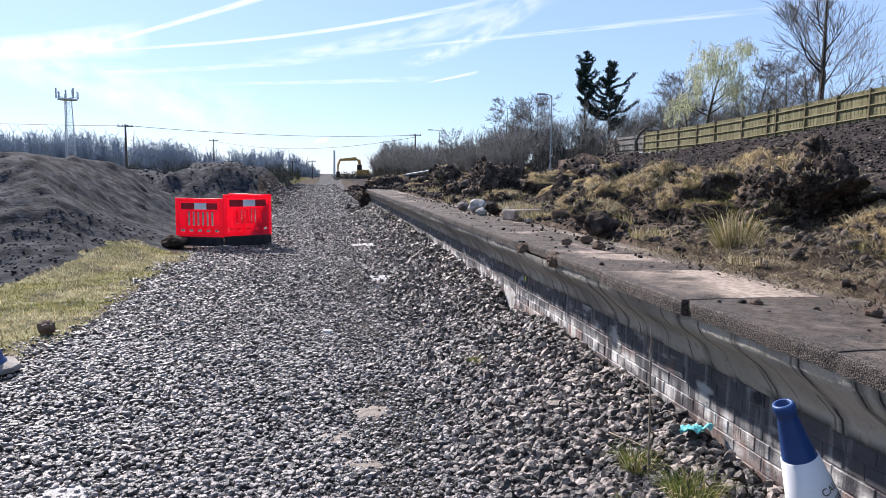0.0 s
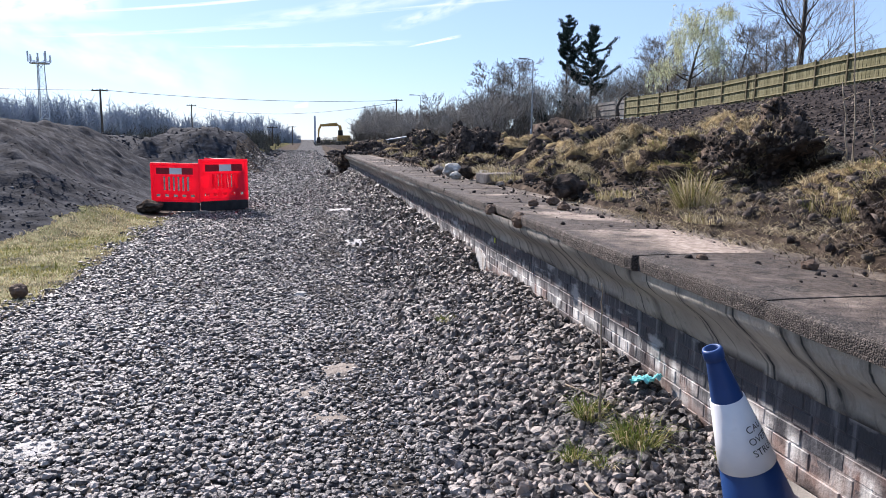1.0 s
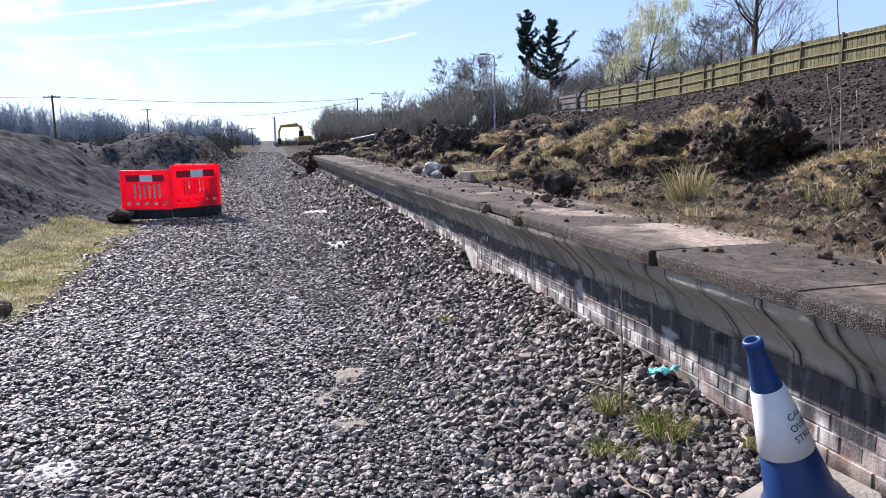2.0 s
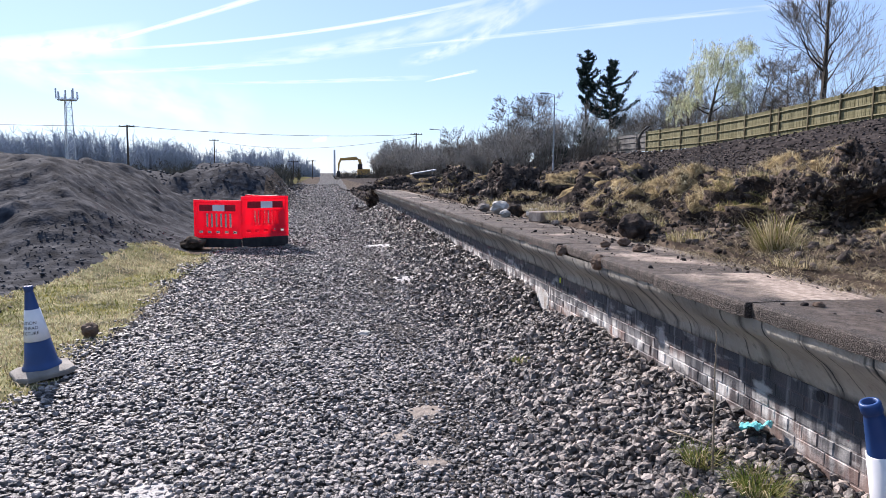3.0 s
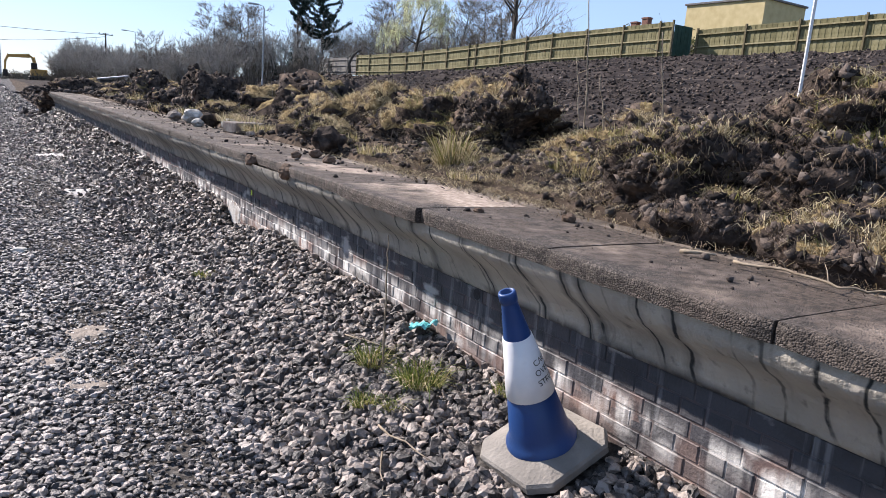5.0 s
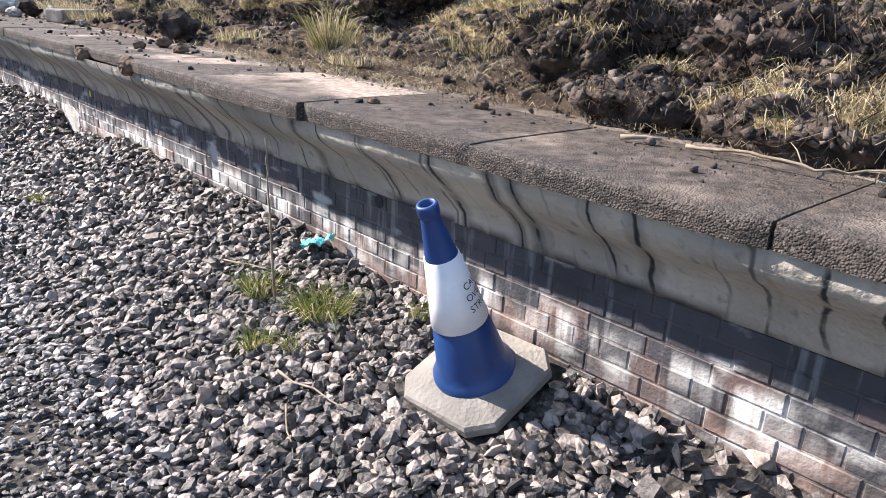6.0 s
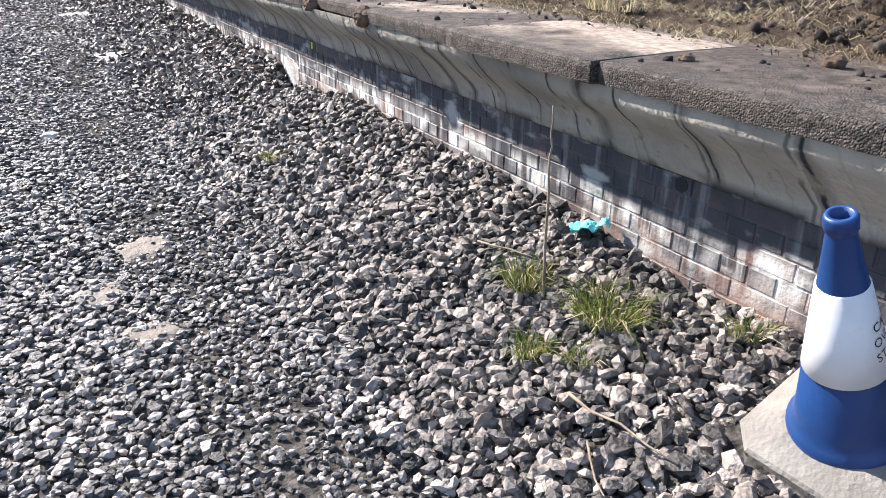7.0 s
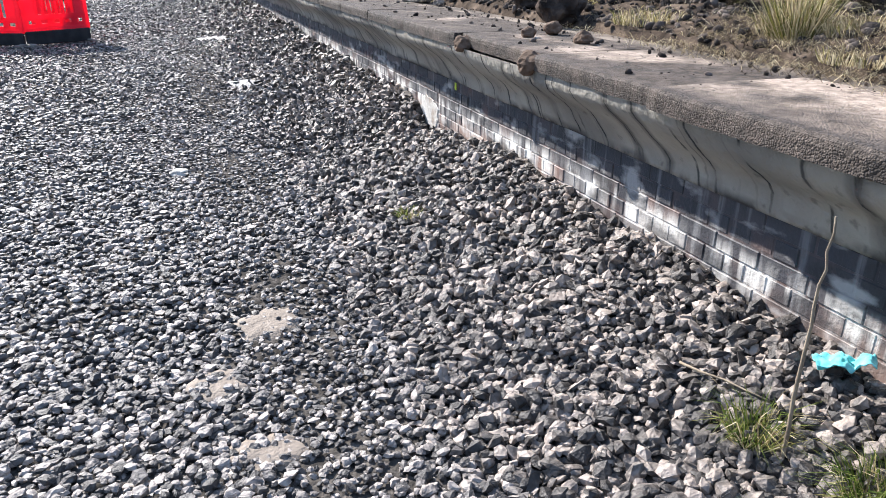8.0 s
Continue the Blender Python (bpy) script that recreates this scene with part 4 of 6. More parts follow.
def leaves_mesh(name, pts, size, mat, seed, hang=False, dirs=None):
    rng = np.random.default_rng(seed)
    pts = np.asarray(pts, float)
    n = len(pts)
    a = rng.normal(size=(n, 3))
    if dirs is not None:
        a = np.asarray(dirs, float) + 0.45 * a
    if hang:
        a[:, :2] *= 0.3
    a /= np.linalg.norm(a, axis=1, keepdims=True)
    b = np.cross(a, rng.normal(size=(n, 3)))
    b /= np.maximum(np.linalg.norm(b, axis=1, keepdims=True), 1e-6)
    L = size * rng.uniform(0.6, 1.4, n)[:, None]
    v = np.stack([pts - a * L, pts + b * L * 0.35, pts + a * L, pts - b * L * 0.35], 1)
    f = np.arange(n * 4).reshape(-1, 4)
    return big_mesh(name, v.reshape(-1, 3), f, mat)


def build_willow():
    thing, out = bare_tree("willow_tree", (38.6, 72.5, 4.0), 12.0, 21, "leaning willow tree with sparse fresh yellow-green leaves", 0.26, 4, (0.14, -0.1), 0.35, (3, 5), 1.1, 0.02)
    rng = random.Random(3)
    tips = [s for s in out if s[4] <= 1]
    pts = []
    segs = []
    for s in rng.sample(tips, min(len(tips), 1300)):
        p = Vector(s[1])
        drop = rng.uniform(0.3, 1.7)
        q = p + Vector((rng.gauss(0, 0.15), rng.gauss(0, 0.15), -drop))
        segs.append((p[:], q[:], 0.009, 0.006))
        for _ in range(7):
            t = rng.random()
            pts.append(p.lerp(q, t) + Vector((rng.gauss(0, 0.08), rng.gauss(0, 0.08), 0)))
    ob = new("hanging_growth", segs_mesh("hanging_growth", segs, M_WILLOW, 3))
    ob.parent = thing
    ob = new("foliage", leaves_mesh("foliage", pts, 0.085, M_WILLOW, 4, True))
    ob.parent = thing


def build_conifer(base, height, low, width, seed, taper=0.7):
    """A dark evergreen: a tall bare stem, then upswept sprays of needles drawing in to a leader."""
    rng = random.Random(seed)
    thing = tagged(new("pine_tree"), "tall dark evergreen tree with a ragged crown", "tree")
    thing.location = base
    segs, pts, dirs = [], [], []
    n = 16
    stem = [Vector((0.05 * math.sin(i * 1.3 + seed), 0.05 * math.cos(i), -0.3 + (height + 0.3) * i / n)) for i in range(n + 1)]
    for i in range(n):
        segs.append((stem[i][:], stem[i + 1][:], 0.2 * (1 - i / (n + 1)), 0.2 * (1 - (i + 1) / (n + 1))))
    z = low
    while z < height - 0.15:
        f = (z - low) / (height - low)
        full = (1 - f) ** taper * min(1.0, 0.45 + 3 * f) * (0.7 + 0.75 * noise.noise(Vector((seed * 5.1, z * 0.8, 0))))
        for _ in range(rng.randint(3, 5)):
            a = rng.uniform(0, 6.283)
            reach = 0.5 * width * full * rng.uniform(0.25, 1.5) + 0.15
            p = Vector((0, 0, z))
            m = p + Vector((math.cos(a) * reach * 0.6, math.sin(a) * reach * 0.6, reach * 0.12))
            e = p + Vector((math.cos(a) * reach, math.sin(a) * reach, reach * rng.uniform(0.4, 0.75)))
            segs += [(p[:], m[:], 0.04, 0.025), (m[:], e[:], 0.025, 0.01)]
            for _ in range(int(40 + 75 * reach)):
                t = rng.uniform(0.15, 1.05)
                c = p.lerp(m, t / 0.6) if t < 0.6 else m.lerp(e, (t - 0.6) / 0.4)
                k = 0.08 + 0.09 * t
                pts.append(c + Vector((rng.gauss(0, k), rng.gauss(0, k), rng.gauss(0, k * 0.6))))
                dirs.append((e - m).normalized() + Vector((0, 0, 0.3)))
        z += rng.uniform(0.34, 0.6)
    ob = new("trunk", segs_mesh("trunk", segs, M_BARK, 6))
    ob.parent = thing
    ob = new("crown", leaves_mesh("crown", pts, 0.17, M_CONIFER, seed, dirs=dirs))
    ob.parent = thing


bare_tree("bare_tree", (38, 53.3, 4.6), 15.0, 5, "tall leafless tree standing behind the fence", 0.3, 4, (0, 0), 0.2, (4, 6), 0.6, 0.2, thick=1.2)
build_willow()
build_conifer((35.8, 100, 3.8), 15.7, 8.6, 6.8, 1, 0.9)
build_conifer((39.5, 100, 3.8), 14.4, 4.6, 10.5, 2, 0.85)


# ---- scrub and woods ----
def build_thicket(name, label, spots, mat, seed, stems=6, shoots=14, thick=0.02, wide=0.35, fine=2):
    """A belt of leafless scrub: fans of stems with side shoots."""
    rng = np.random.default_rng(seed)
    A, B, RA, RB = [], [], [], []
    for x, y, z, h, spread in spots:
        for _ in range(stems):
            a = rng.uniform(0, 6.283)
            base = np.array([x + rng.normal(0, spread * 0.4), y + rng.normal(0, spread * 0.4), z - 0.3])
            hh = h * rng.uniform(0.6, 1.05)
            tip = base + np.array([math.cos(a) * hh * wide * rng.uniform(0.1, 1), math.sin(a) * hh * wide * rng.uniform(0.1, 1), hh])
            mid = (base + tip) / 2 + rng.normal(0, 0.06 * h, 3) * np.array([1, 1, 0.2])
            pts = [base, mid, tip]
            A += [base, mid]; B += [mid, tip]
            RA += [thick * 2.2, thick * 1.5]; RB += [thick * 1.5, thick * 0.5]
            for _ in range(shoots):
                t = rng.uniform(0.2, 1.0)
                p = base + (mid - base) * min(1, 2 * t) + (tip - mid) * max(0, 2 * t - 1)
                d = rng.normal(0, 1, 3)
                d[2] = abs(d[2]) * 0.9 + 0.35
                d /= np.linalg.norm(d)
                q = p + d * h * rng.uniform(0.1, 0.28)
                A.append(p); B.append(q); RA.append(thick); RB.append(thick * 0.4)
                for _ in range(fine):
                    d2 = d + rng.normal(0, 0.6, 3)
                    d2 /= np.linalg.norm(d2)
                    s = p + (q - p) * rng.uniform(0.4, 1)
                    A.append(s); B.append(s + d2 * h * rng.uniform(0.06, 0.14)); RA.append(thick * 0.7); RB.append(thick * 0.3)
    me = segs_mesh(name, list(zip(A, B, RA, RB)), mat, 3)
    return tagged(new(name, me), label, "scrub", kind="stuff")


def build_grove(name, label, spots, mat, seed, limbs=5, twigs=8, thick=0.02):
    """Leafless saplings: a forked stem, limbs spreading into a rounded crown, fine twigs."""
    rng = np.random.default_rng(seed)
    A, B, RA, RB = [], [], [], []

    def seg(a, b, r0, r1):
        A.append(a); B.append(b); RA.append(r0); RB.append(r1)
    for x, y, z, h, w in spots:
        base = np.array([x, y, z - 0.3])
        fork = base + np.array([rng.normal(0, 0.04 * h), rng.normal(0, 0.04 * h), h * rng.uniform(0.15, 0.35)])
        seg(base, fork, thick * 0.42 * h, thick * 0.3 * h)
        for _ in range(limbs):
            a, e = rng.uniform(0, 6.283), rng.uniform(0.05, 1.0)
            tip = base + np.array([math.cos(a) * w * 0.5 * math.sqrt(1 - e * e * 0.8), math.sin(a) * w * 0.5 * math.sqrt(1 - e * e * 0.8), h * (0.5 + 0.42 * e)])
            mid = fork + (tip - fork) * 0.5 + np.array([0, 0, 0.06 * h]) + rng.normal(0, 0.03 * h, 3)
            seg(fork, mid, thick * 0.28 * h, thick * 0.18 * h)
            seg(mid, tip, thick * 0.18 * h, thick * 0.6)
            for _ in range(twigs):
                t = rng.uniform(0.25, 1.0)
                p = fork + (mid - fork) * t * 2 if t < 0.5 else mid + (tip - mid) * (2 * t - 1)
                d = (tip - fork) / np.linalg.norm(tip - fork) + rng.normal(0, 0.6, 3) + np.array([0, 0, 0.25])
                d /= np.linalg.norm(d)
                q = p + d * h * rng.uniform(0.1, 0.22)
                seg(p, q, thick * 1.1, thick * 0.6)
                for _ in range(3):
                    d2 = d + rng.normal(0, 0.5, 3)
                    d2 /= np.linalg.norm(d2)
                    k = p + (q - p) * rng.uniform(0.3, 1)
                    seg(k, k + d2 * h * rng.uniform(0.06, 0.13), thick * 0.6, thick * 0.35)
    return tagged(new(name, segs_mesh(name, list(zip(A, B, RA, RB)), mat, 3)), label, "scrub", kind="stuff")


def build_scrub():
    rng = np.random.default_rng(11)
    spots, low = [], []
    for _ in range(400):                      # belt beyond the platform
        y = rng.uniform(78, 180)
        x = np.interp(y, [78, 100, 180], [19, 13, 9.5]) + abs(rng.normal(0, 1)) * 9
        skyline = np.interp(x * 100 / y, [5, 8.7, 13.5, 17.5, 22, 25.5, 29, 33], [5.0, 6.4, 5.9, 6.3, 8.6, 9.2, 10.2, 11.0])
        z = float(land(x, y))
        h = max(1.6, ((skyline - 1.7) * y / 100 + 1.7 - z) * rng.uniform(0.6, 1.08))
        spots.append((x, y, z, h, h * rng.uniform(0.45, 0.75)))
    build_grove("scrub_belt", "belt of leafless brown scrub and saplings", spots, M_SCRUB, 12, 5, 8, 0.028)
    for _ in range(150):                      # brush at its foot
        y = rng.uniform(72, 170)
        x = np.interp(y, [72, 100, 170], [18, 12, 9]) + abs(rng.normal(0, 1)) * 7
        low.append((x, y, float(land(x, y)), rng.uniform(1.4, 3.4), 1.6))
    build_thicket("low_brush", "low dark bramble and brush at the foot of the trees", low, M_BRUSH, 14, 8, 9, 0.022, 0.7)
    spots = []
    for _ in range(210):                      # behind the fence
        y = rng.uniform(22, 112)
        x = rng.uniform(36, 52) + 0.02 * y
        h = rng.uniform(3.4, 7.6) * np.interp(y, [22, 40, 60, 80], [0.35, 0.7, 1.0, 1.25])
        spots.append((x, y, 4.4, h, h * rng.uniform(0.5, 0.8)))
    build_grove("hedge_scrub", "leafless tangled hedge and saplings behind the fence", spots, M_TWIG, 13, 6, 8, 0.014)


M_BRUSH = material("bramble", [(0.09, 0.08, 0.065), (0.2, 0.18, 0.15)], 1, 5, 0.9, 0.0, island=0.4, translucent=0.3)
build_scrub()
bare_tree("bare_tree", (31.5, 108, 3.0), 11, 31, "leafless tree above the scrub", 0.16, 4, thick=1.8)
bare_tree("bare_tree", (22, 92, 2.6), 9, 32, "slender leafless tree in the scrub", 0.13, 4, (0.1, 0), thick=1.6)
bare_tree("bare_tree", (24.5, 86, 2.8), 8.5, 33, "slender leafless tree in the scrub", 0.13, 4, (-0.12, 0), thick=1.6)
bare_tree("bare_tree", (40, 84, 4.4), 9, 34, "leafless tree behind the fence", 0.15, 4, thick=1.5)
for _i, (_x, _y, _h) in enumerate(((40, 78, 9.5), (42, 68, 9.0), (44, 90, 10.0), (41, 58, 7.5), (35.5, 100, 8.0), (26, 97, 7.5), (17.5, 104, 7.0))):
    bare_tree("bare_tree", (_x, _y, float(land(_x, _y)) if _x < 36 else 4.4), _h, 70 + _i, "leafless tree above the scrub", 0.14, 4, (0.03 * (_i % 3 - 1), 0), 0.2, (3, 5), 0.7, 0.15, thick=1.5)
bare_tree("bare_tree", (42, 63, 4.6), 8.5, 35, "leafless tree behind the fence", 0.15, 4, thick=1.5)


# Pale blue base colour: the haze of distance is painted into the wood.
M_HAZEDWOOD = material("distant_wood", [(0.3, 0.35, 0.42), (0.42, 0.46, 0.52)], 0.08, 6, 1.0, 0.0, spec=0.0, translucent=0.5)


def build_far_wood():
    rng = np.random.default_rng(17)
    spots = []
    for _ in range(1000):
        x = rng.uniform(-330, -4)
        y = 300 + rng.uniform(0, 60)
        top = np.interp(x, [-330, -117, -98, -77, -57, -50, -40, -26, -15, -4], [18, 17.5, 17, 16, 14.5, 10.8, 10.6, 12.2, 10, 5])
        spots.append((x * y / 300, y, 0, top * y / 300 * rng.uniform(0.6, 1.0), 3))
    build_thicket("distant_wood", "hazy line of leafless trees on the horizon", spots, M_HAZEDWOOD, 18, 5, 15, 0.12, 0.12, 0)


build_far_wood()


def build_far_scrub():
    """Low bushes and rough growth on the levels left of the line."""
    rng = np.random.default_rng(53)
    spots = []
    for _ in range(90):
        y = rng.uniform(85, 240)
        x = rng.uniform(-0.28 * y, -0.03 * y - 1.5)
        spots.append((x, y, float(land(x, y)), rng.uniform(0.8, 2.4) * (1 + y / 250), 1.2))
    for _ in range(26):
        y = rng.uniform(150, 230)
        x = rng.uniform(2.0, 10.0)
        spots.append((x, y, float(land(x, y)), rng.uniform(0.8, 2.2), 1.2))
    build_thicket("rough_scrub", "low dark bushes on the waste ground", spots, M_LOWSCRUB, 54, 10, 10, 0.03, 0.9)


M_LOWSCRUB = material("low_scrub", [(0.07, 0.07, 0.06), (0.16, 0.155, 0.13)], 1, 5, 0.9, 0.0, island=0.4, translucent=0.3)
build_far_scrub()


# ---- dug soil ----
def soil_points(x0, x1, y0, y1, density, lo, hi, rng, where=None):
    x, y = stone_points(x0, x1, y0, y1, density, rng)
    if where is not None:
        keep = where(x, y)
        x, y = x[keep], y[keep]
    s = lo + (hi - lo) * rng.uniform(0, 1, len(x)) ** 2.6
    return x, y, s


def build_clods():
    rng = np.random.default_rng(23)
    sets = [soil_points(4.6, 12, 1, 32, 75, 0.03, 0.13, rng), soil_points(12, 30.5, 6, 66, 15, 0.05, 0.19, rng), soil_points(4, 30, 60, 100, 1.2, 0.2, 0.8, rng), soil_points(0.5, 6, 34, 75, 7, 0.1, 0.5, rng)]
    x, y, s = (np.concatenate(a) for a in zip(*sets))
    ob = scatter_stones("bank_clods", np.stack([x, y, land(x, y)], -1), s, M_CLOD, 24, (0.5, 0.9), 0.2, 0.35, True, True)
    tagged(ob, "lumpy freshly dug dark earth of the bank", "soil", kind="stuff")
    heap = lambda x, y: x < -4.7 - 1.6 * (y < 16.5)
    sets = [soil_points(-17, -4.6, 9, 30, 38, 0.015, 0.06, rng, heap), soil_points(-9, -4.7, 11, 18.5, 60, 0.03, 0.12, rng, lambda x, y: (x < -6.2 + 0.16 * (y - 12)) & (x > -8.5 + 0.35 * (y - 11))), soil_points(-14, -3, 30, 54, 10, 0.06, 0.26, rng), soil_points(-34, -4, 54, 110, 1.5, 0.2, 0.8, rng),
            soil_points(-10, -5.8, 4, 10, 30, 0.04, 0.14, rng)]
    x, y, s = (np.concatenate(a) for a in zip(*sets))
    ob = scatter_stones("heap_clods", np.stack([x, y, land(x, y)], -1), s, M_HEAPCLOD, 25, (0.3, 0.55), 0.25, 0.2, True, True)
    tagged(ob, "crumbling dark earth over the spoil heaps", "soil", kind="stuff")
    sets = [soil_points(0.95, 5, 0.6, 14, 260, 0.015, 0.1, rng), soil_points(0.95, 6, 14, 34, 50, 0.04, 0.24, rng), soil_points(-0.6, 6, 28.5, 36, 25, 0.08, 0.4, rng)]
    x, y, s = (np.concatenate(a) for a in zip(*sets))
    ob = scatter_stones("platform_clods", np.stack([x, y, np.maximum(land(x, y), np.where((x < 1.25) & (y < P_END), TOP - 0.005, -1))], -1), s, M_CLOD, 26, (0.5, 0.9), 0.2, 0.35, False, True)
    tagged(ob, "crumbs and lumps of dark earth on the platform", "soil", kind="stuff")
    x, y = stone_points(0.12, 1.2, 0.6, 22, 330, rng)
    keep = rng.uniform(0, 1, len(x)) < 0.12 + 0.75 * sstep(0.3, 1.1, x) * (0.5 + 0.5 * vnoise(x * 2, y * 1.2, 71))
    keep &= ~((x < 0.62) & (y > 3.8) & (y < 4.75))
    x, y = x[keep], y[keep]
    s = 0.008 + 0.045 * rng.uniform(0, 1, len(x)) ** 4
    ob = scatter_stones("platform_grit", np.stack([x, y, 0 * x + TOP], -1), s, M_CLOD, 27, (0.5, 0.9), 0.25, 0.35, False, True)
    tagged(ob, "crumbs of soil scattered on the coping", "soil", kind="stuff")


M_CLOD = material("soil_clods", [(0.017, 0.015, 0.0145), (0.056, 0.047, 0.042), (0.15, 0.123, 0.106)], 6, 6, 0.95, 0.8, 30, island=0.35, spec=0.05)
M_HEAPCLOD = material("spoil_clods", [(0.026, 0.026, 0.03), (0.062, 0.063, 0.068), (0.13, 0.128, 0.13)], 6, 6, 0.95, 0.8, 30, island=0.35, spec=0.05)
build_clods()


# ---- turf mounds ----
BLADE_ROOTS = []      # (place, normal, kind) gathered for the grass
CRUMBS = []           # places on the heaps where clods stick


def build_mound(x, y, rx, ry, h, seed, turf=0.5, detail=4, label="", undercut=0.0, base=None, hollow=0.0):
    """A heap of stripped turf and soil: lumpy, overhanging, with grass on top."""
    bm = bmesh.new()
    bmesh.ops.create_icosphere(bm, subdivisions=detail, radius=1.0)
    o = Vector((seed * 3.7, seed * 1.3, seed * 2.1))
    z0 = float(land(x, y)) if base is None else base
    for v in bm.verts:
        d = v.co.normalized()
        k = 1 + 0.36 * noise.noise(d * 1.3 + o) + 0.28 * noise.noise(d * 2.9 + o) + 0.26 * (0.3 - abs(noise.noise(d * 5 + o))) + 0.13 * noise.noise(d * 12 + o) + 0.1 * noise.noise(d * 26 + o) + 0.05 * noise.noise(d * 55 + o)
        p = Vector((d.x * k * rx, d.y * k * ry, d.z * k * h))
        if undercut and p.z > 0:
            p.y -= undercut * (p.z / h) * (0.5 + 0.5 * max(0, -d.y))
            p.x -= undercut * 0.4 * (p.z / h)
        if hollow and p.z > 0:
            p.y += hollow * max(0.0, -d.y) * max(0.0, math.sin(math.pi * min(1.0, p.z / (0.85 * h))))
        v.co = p
    bm.normal_update()
    me = bpy.data.meshes.new("turf_mound")
    bm.to_mesh(me)
    me.materials.append(M_SOILHEAP)
    me.materials.append(M_TURF)
    rng = random.Random(seed)
    for p, f in zip(me.polygons, bm.faces):
        c = f.calc_center_median()
        g = 0.8 * f.normal.z + 0.95 * noise.noise(Vector((c.x * 2.3, c.y * 2.3, 3 + seed))) + 0.35 * noise.noise(c * 9)
        if g > 1.28 - turf and c.z > 0.2 * h:
            p.material_index = 1
            if rng.random() < f.calc_area() * (2600 if y < 10 else 900):
                BLADE_ROOTS.append((Vector((x, y, z0)) + c, f.normal.copy(), 0))
        elif c.z > 0.15 * h and rng.random() < f.calc_area() * 420:
            BLADE_ROOTS.append((Vector((x, y, z0)) + c, f.normal.copy(), 1))
        if p.material_index == 0 and c.z > 0 and rng.random() < f.calc_area() * (520 if y < 10 else 150):
            CRUMBS.append(Vector((x, y, z0)) + c)
        p.use_smooth = True
    bm.free()
    ob = new("turf_mound", me)
    ob.location = (x, y, z0)
    return tagged(ob, label or "heap of stripped turf and dark soil on the platform", "soil heap", group="turf heaps")


M_SOILHEAP = material("peaty_soil", [(0.013, 0.0113, 0.011), (0.052, 0.041, 0.035), (0.15, 0.112, 0.088)], 8, 9, 0.95, 1.0, 35, spec=0.05)

DARK = "heap of dark soil and torn roots with a dry grass cap"
GRASSY = "low hummock of turf with yellowed grass"
build_mound(2.55, 7.2, 0.75, 1.2, 0.68, 1, 0.95, 5, DARK, 0.12)
build_mound(2.35, 5.95, 0.66, 0.62, 0.6, 2, 0.7, 5, DARK, 0.3, None, 0.5)
build_mound(2.0, 8.2, 0.4, 0.5, 0.6, 3, 1.0, 4, GRASSY)
build_mound(1.6, 8.9, 0.45, 0.6, 0.42, 4, 0.95, 4, GRASSY, 0.1)
build_mound(1.25, 8.0, 0.28, 0.35, 0.18, 16, 1.0, 4, GRASSY)
build_mound(2.9, 11.6, 0.9, 1.2, 0.8, 5, 0.5, 4, DARK)
build_mound(2.3, 10.6, 0.6, 0.7, 0.4, 17, 0.5, 4, DARK)
build_mound(1.75, 14.6, 0.55, 0.6, 0.68, 6, 0.2, 4, "dark rounded lump of soil")
build_mound(2.6, 14.2, 0.7, 0.8, 0.45, 7, 0.95, 4, GRASSY)
build_mound(1.4, 12.6, 0.35, 0.5, 0.2, 18, 1.0, 4, GRASSY)
for i, (mx, my, ms) in enumerate(((1.7, 17.2, 0.5), (2.6, 18.5, 0.8), (1.6, 20.0, 0.6), (2.4, 22.0, 0.8), (3.6, 16.4, 0.8), (4.2, 20.5, 0.9), (1.8, 24.5, 0.7), (3.2, 26.0, 0.9), (1.0, 30.2, 0.9), (2.4, 31.5, 1.1), (0.6, 32.8, 0.7), (5.0, 25.0, 0.9))):
    build_mound(mx, my, ms, ms * 1.2, 0.38 + 0.08 * (i % 3), 30 + i, 0.75 if i % 2 else 0.5, 4, GRASSY if i % 2 else DARK)
build_mound(2.25, 4.65, 0.5, 0.7, 0.3, 8, 1.0, 4, GRASSY)
build_mound(2.9, 4.9, 0.55, 0.6, 0.5, 19, 0.8, 4, GRASSY)
build_mound(2.2, 2.75, 0.62, 0.6, 0.64, 9, 0.6, 5, DARK, 0.25, None, 0.4)
build_mound(1.5, 2.3, 0.42, 0.5, 0.36, 10, 0.5, 5, DARK)
build_mound(1.5, 3.15, 0.48, 0.42, 0.36, 11, 0.55, 5, DARK)
build_mound(1.05, 2.75, 0.26, 0.3, 0.14, 22, 0.75, 4, GRASSY)
build_mound(1.1, 2.05, 0.3, 0.34, 0.2, 23, 0.6, 4, DARK)
build_mound(2.0, 1.6, 0.5, 0.5, 0.36, 12, 0.6, 4, GRASSY)
build_mound(3.0, 1.7, 0.7, 0.7, 0.6, 13, 0.5, 5, DARK)
build_mound(3.0, 3.6, 0.6, 0.6, 0.5, 14, 0.3, 5, DARK)
build_mound(3.9, 5.6, 0.7, 0.8, 0.5, 15, 0.3, 4, DARK)
build_mound(4.3, 8.6, 0.9, 1.0, 0.55, 20, 0.35, 4, DARK)
build_mound(4.6, 12.6, 1.0, 1.1, 0.5, 21, 0.3, 4, DARK)


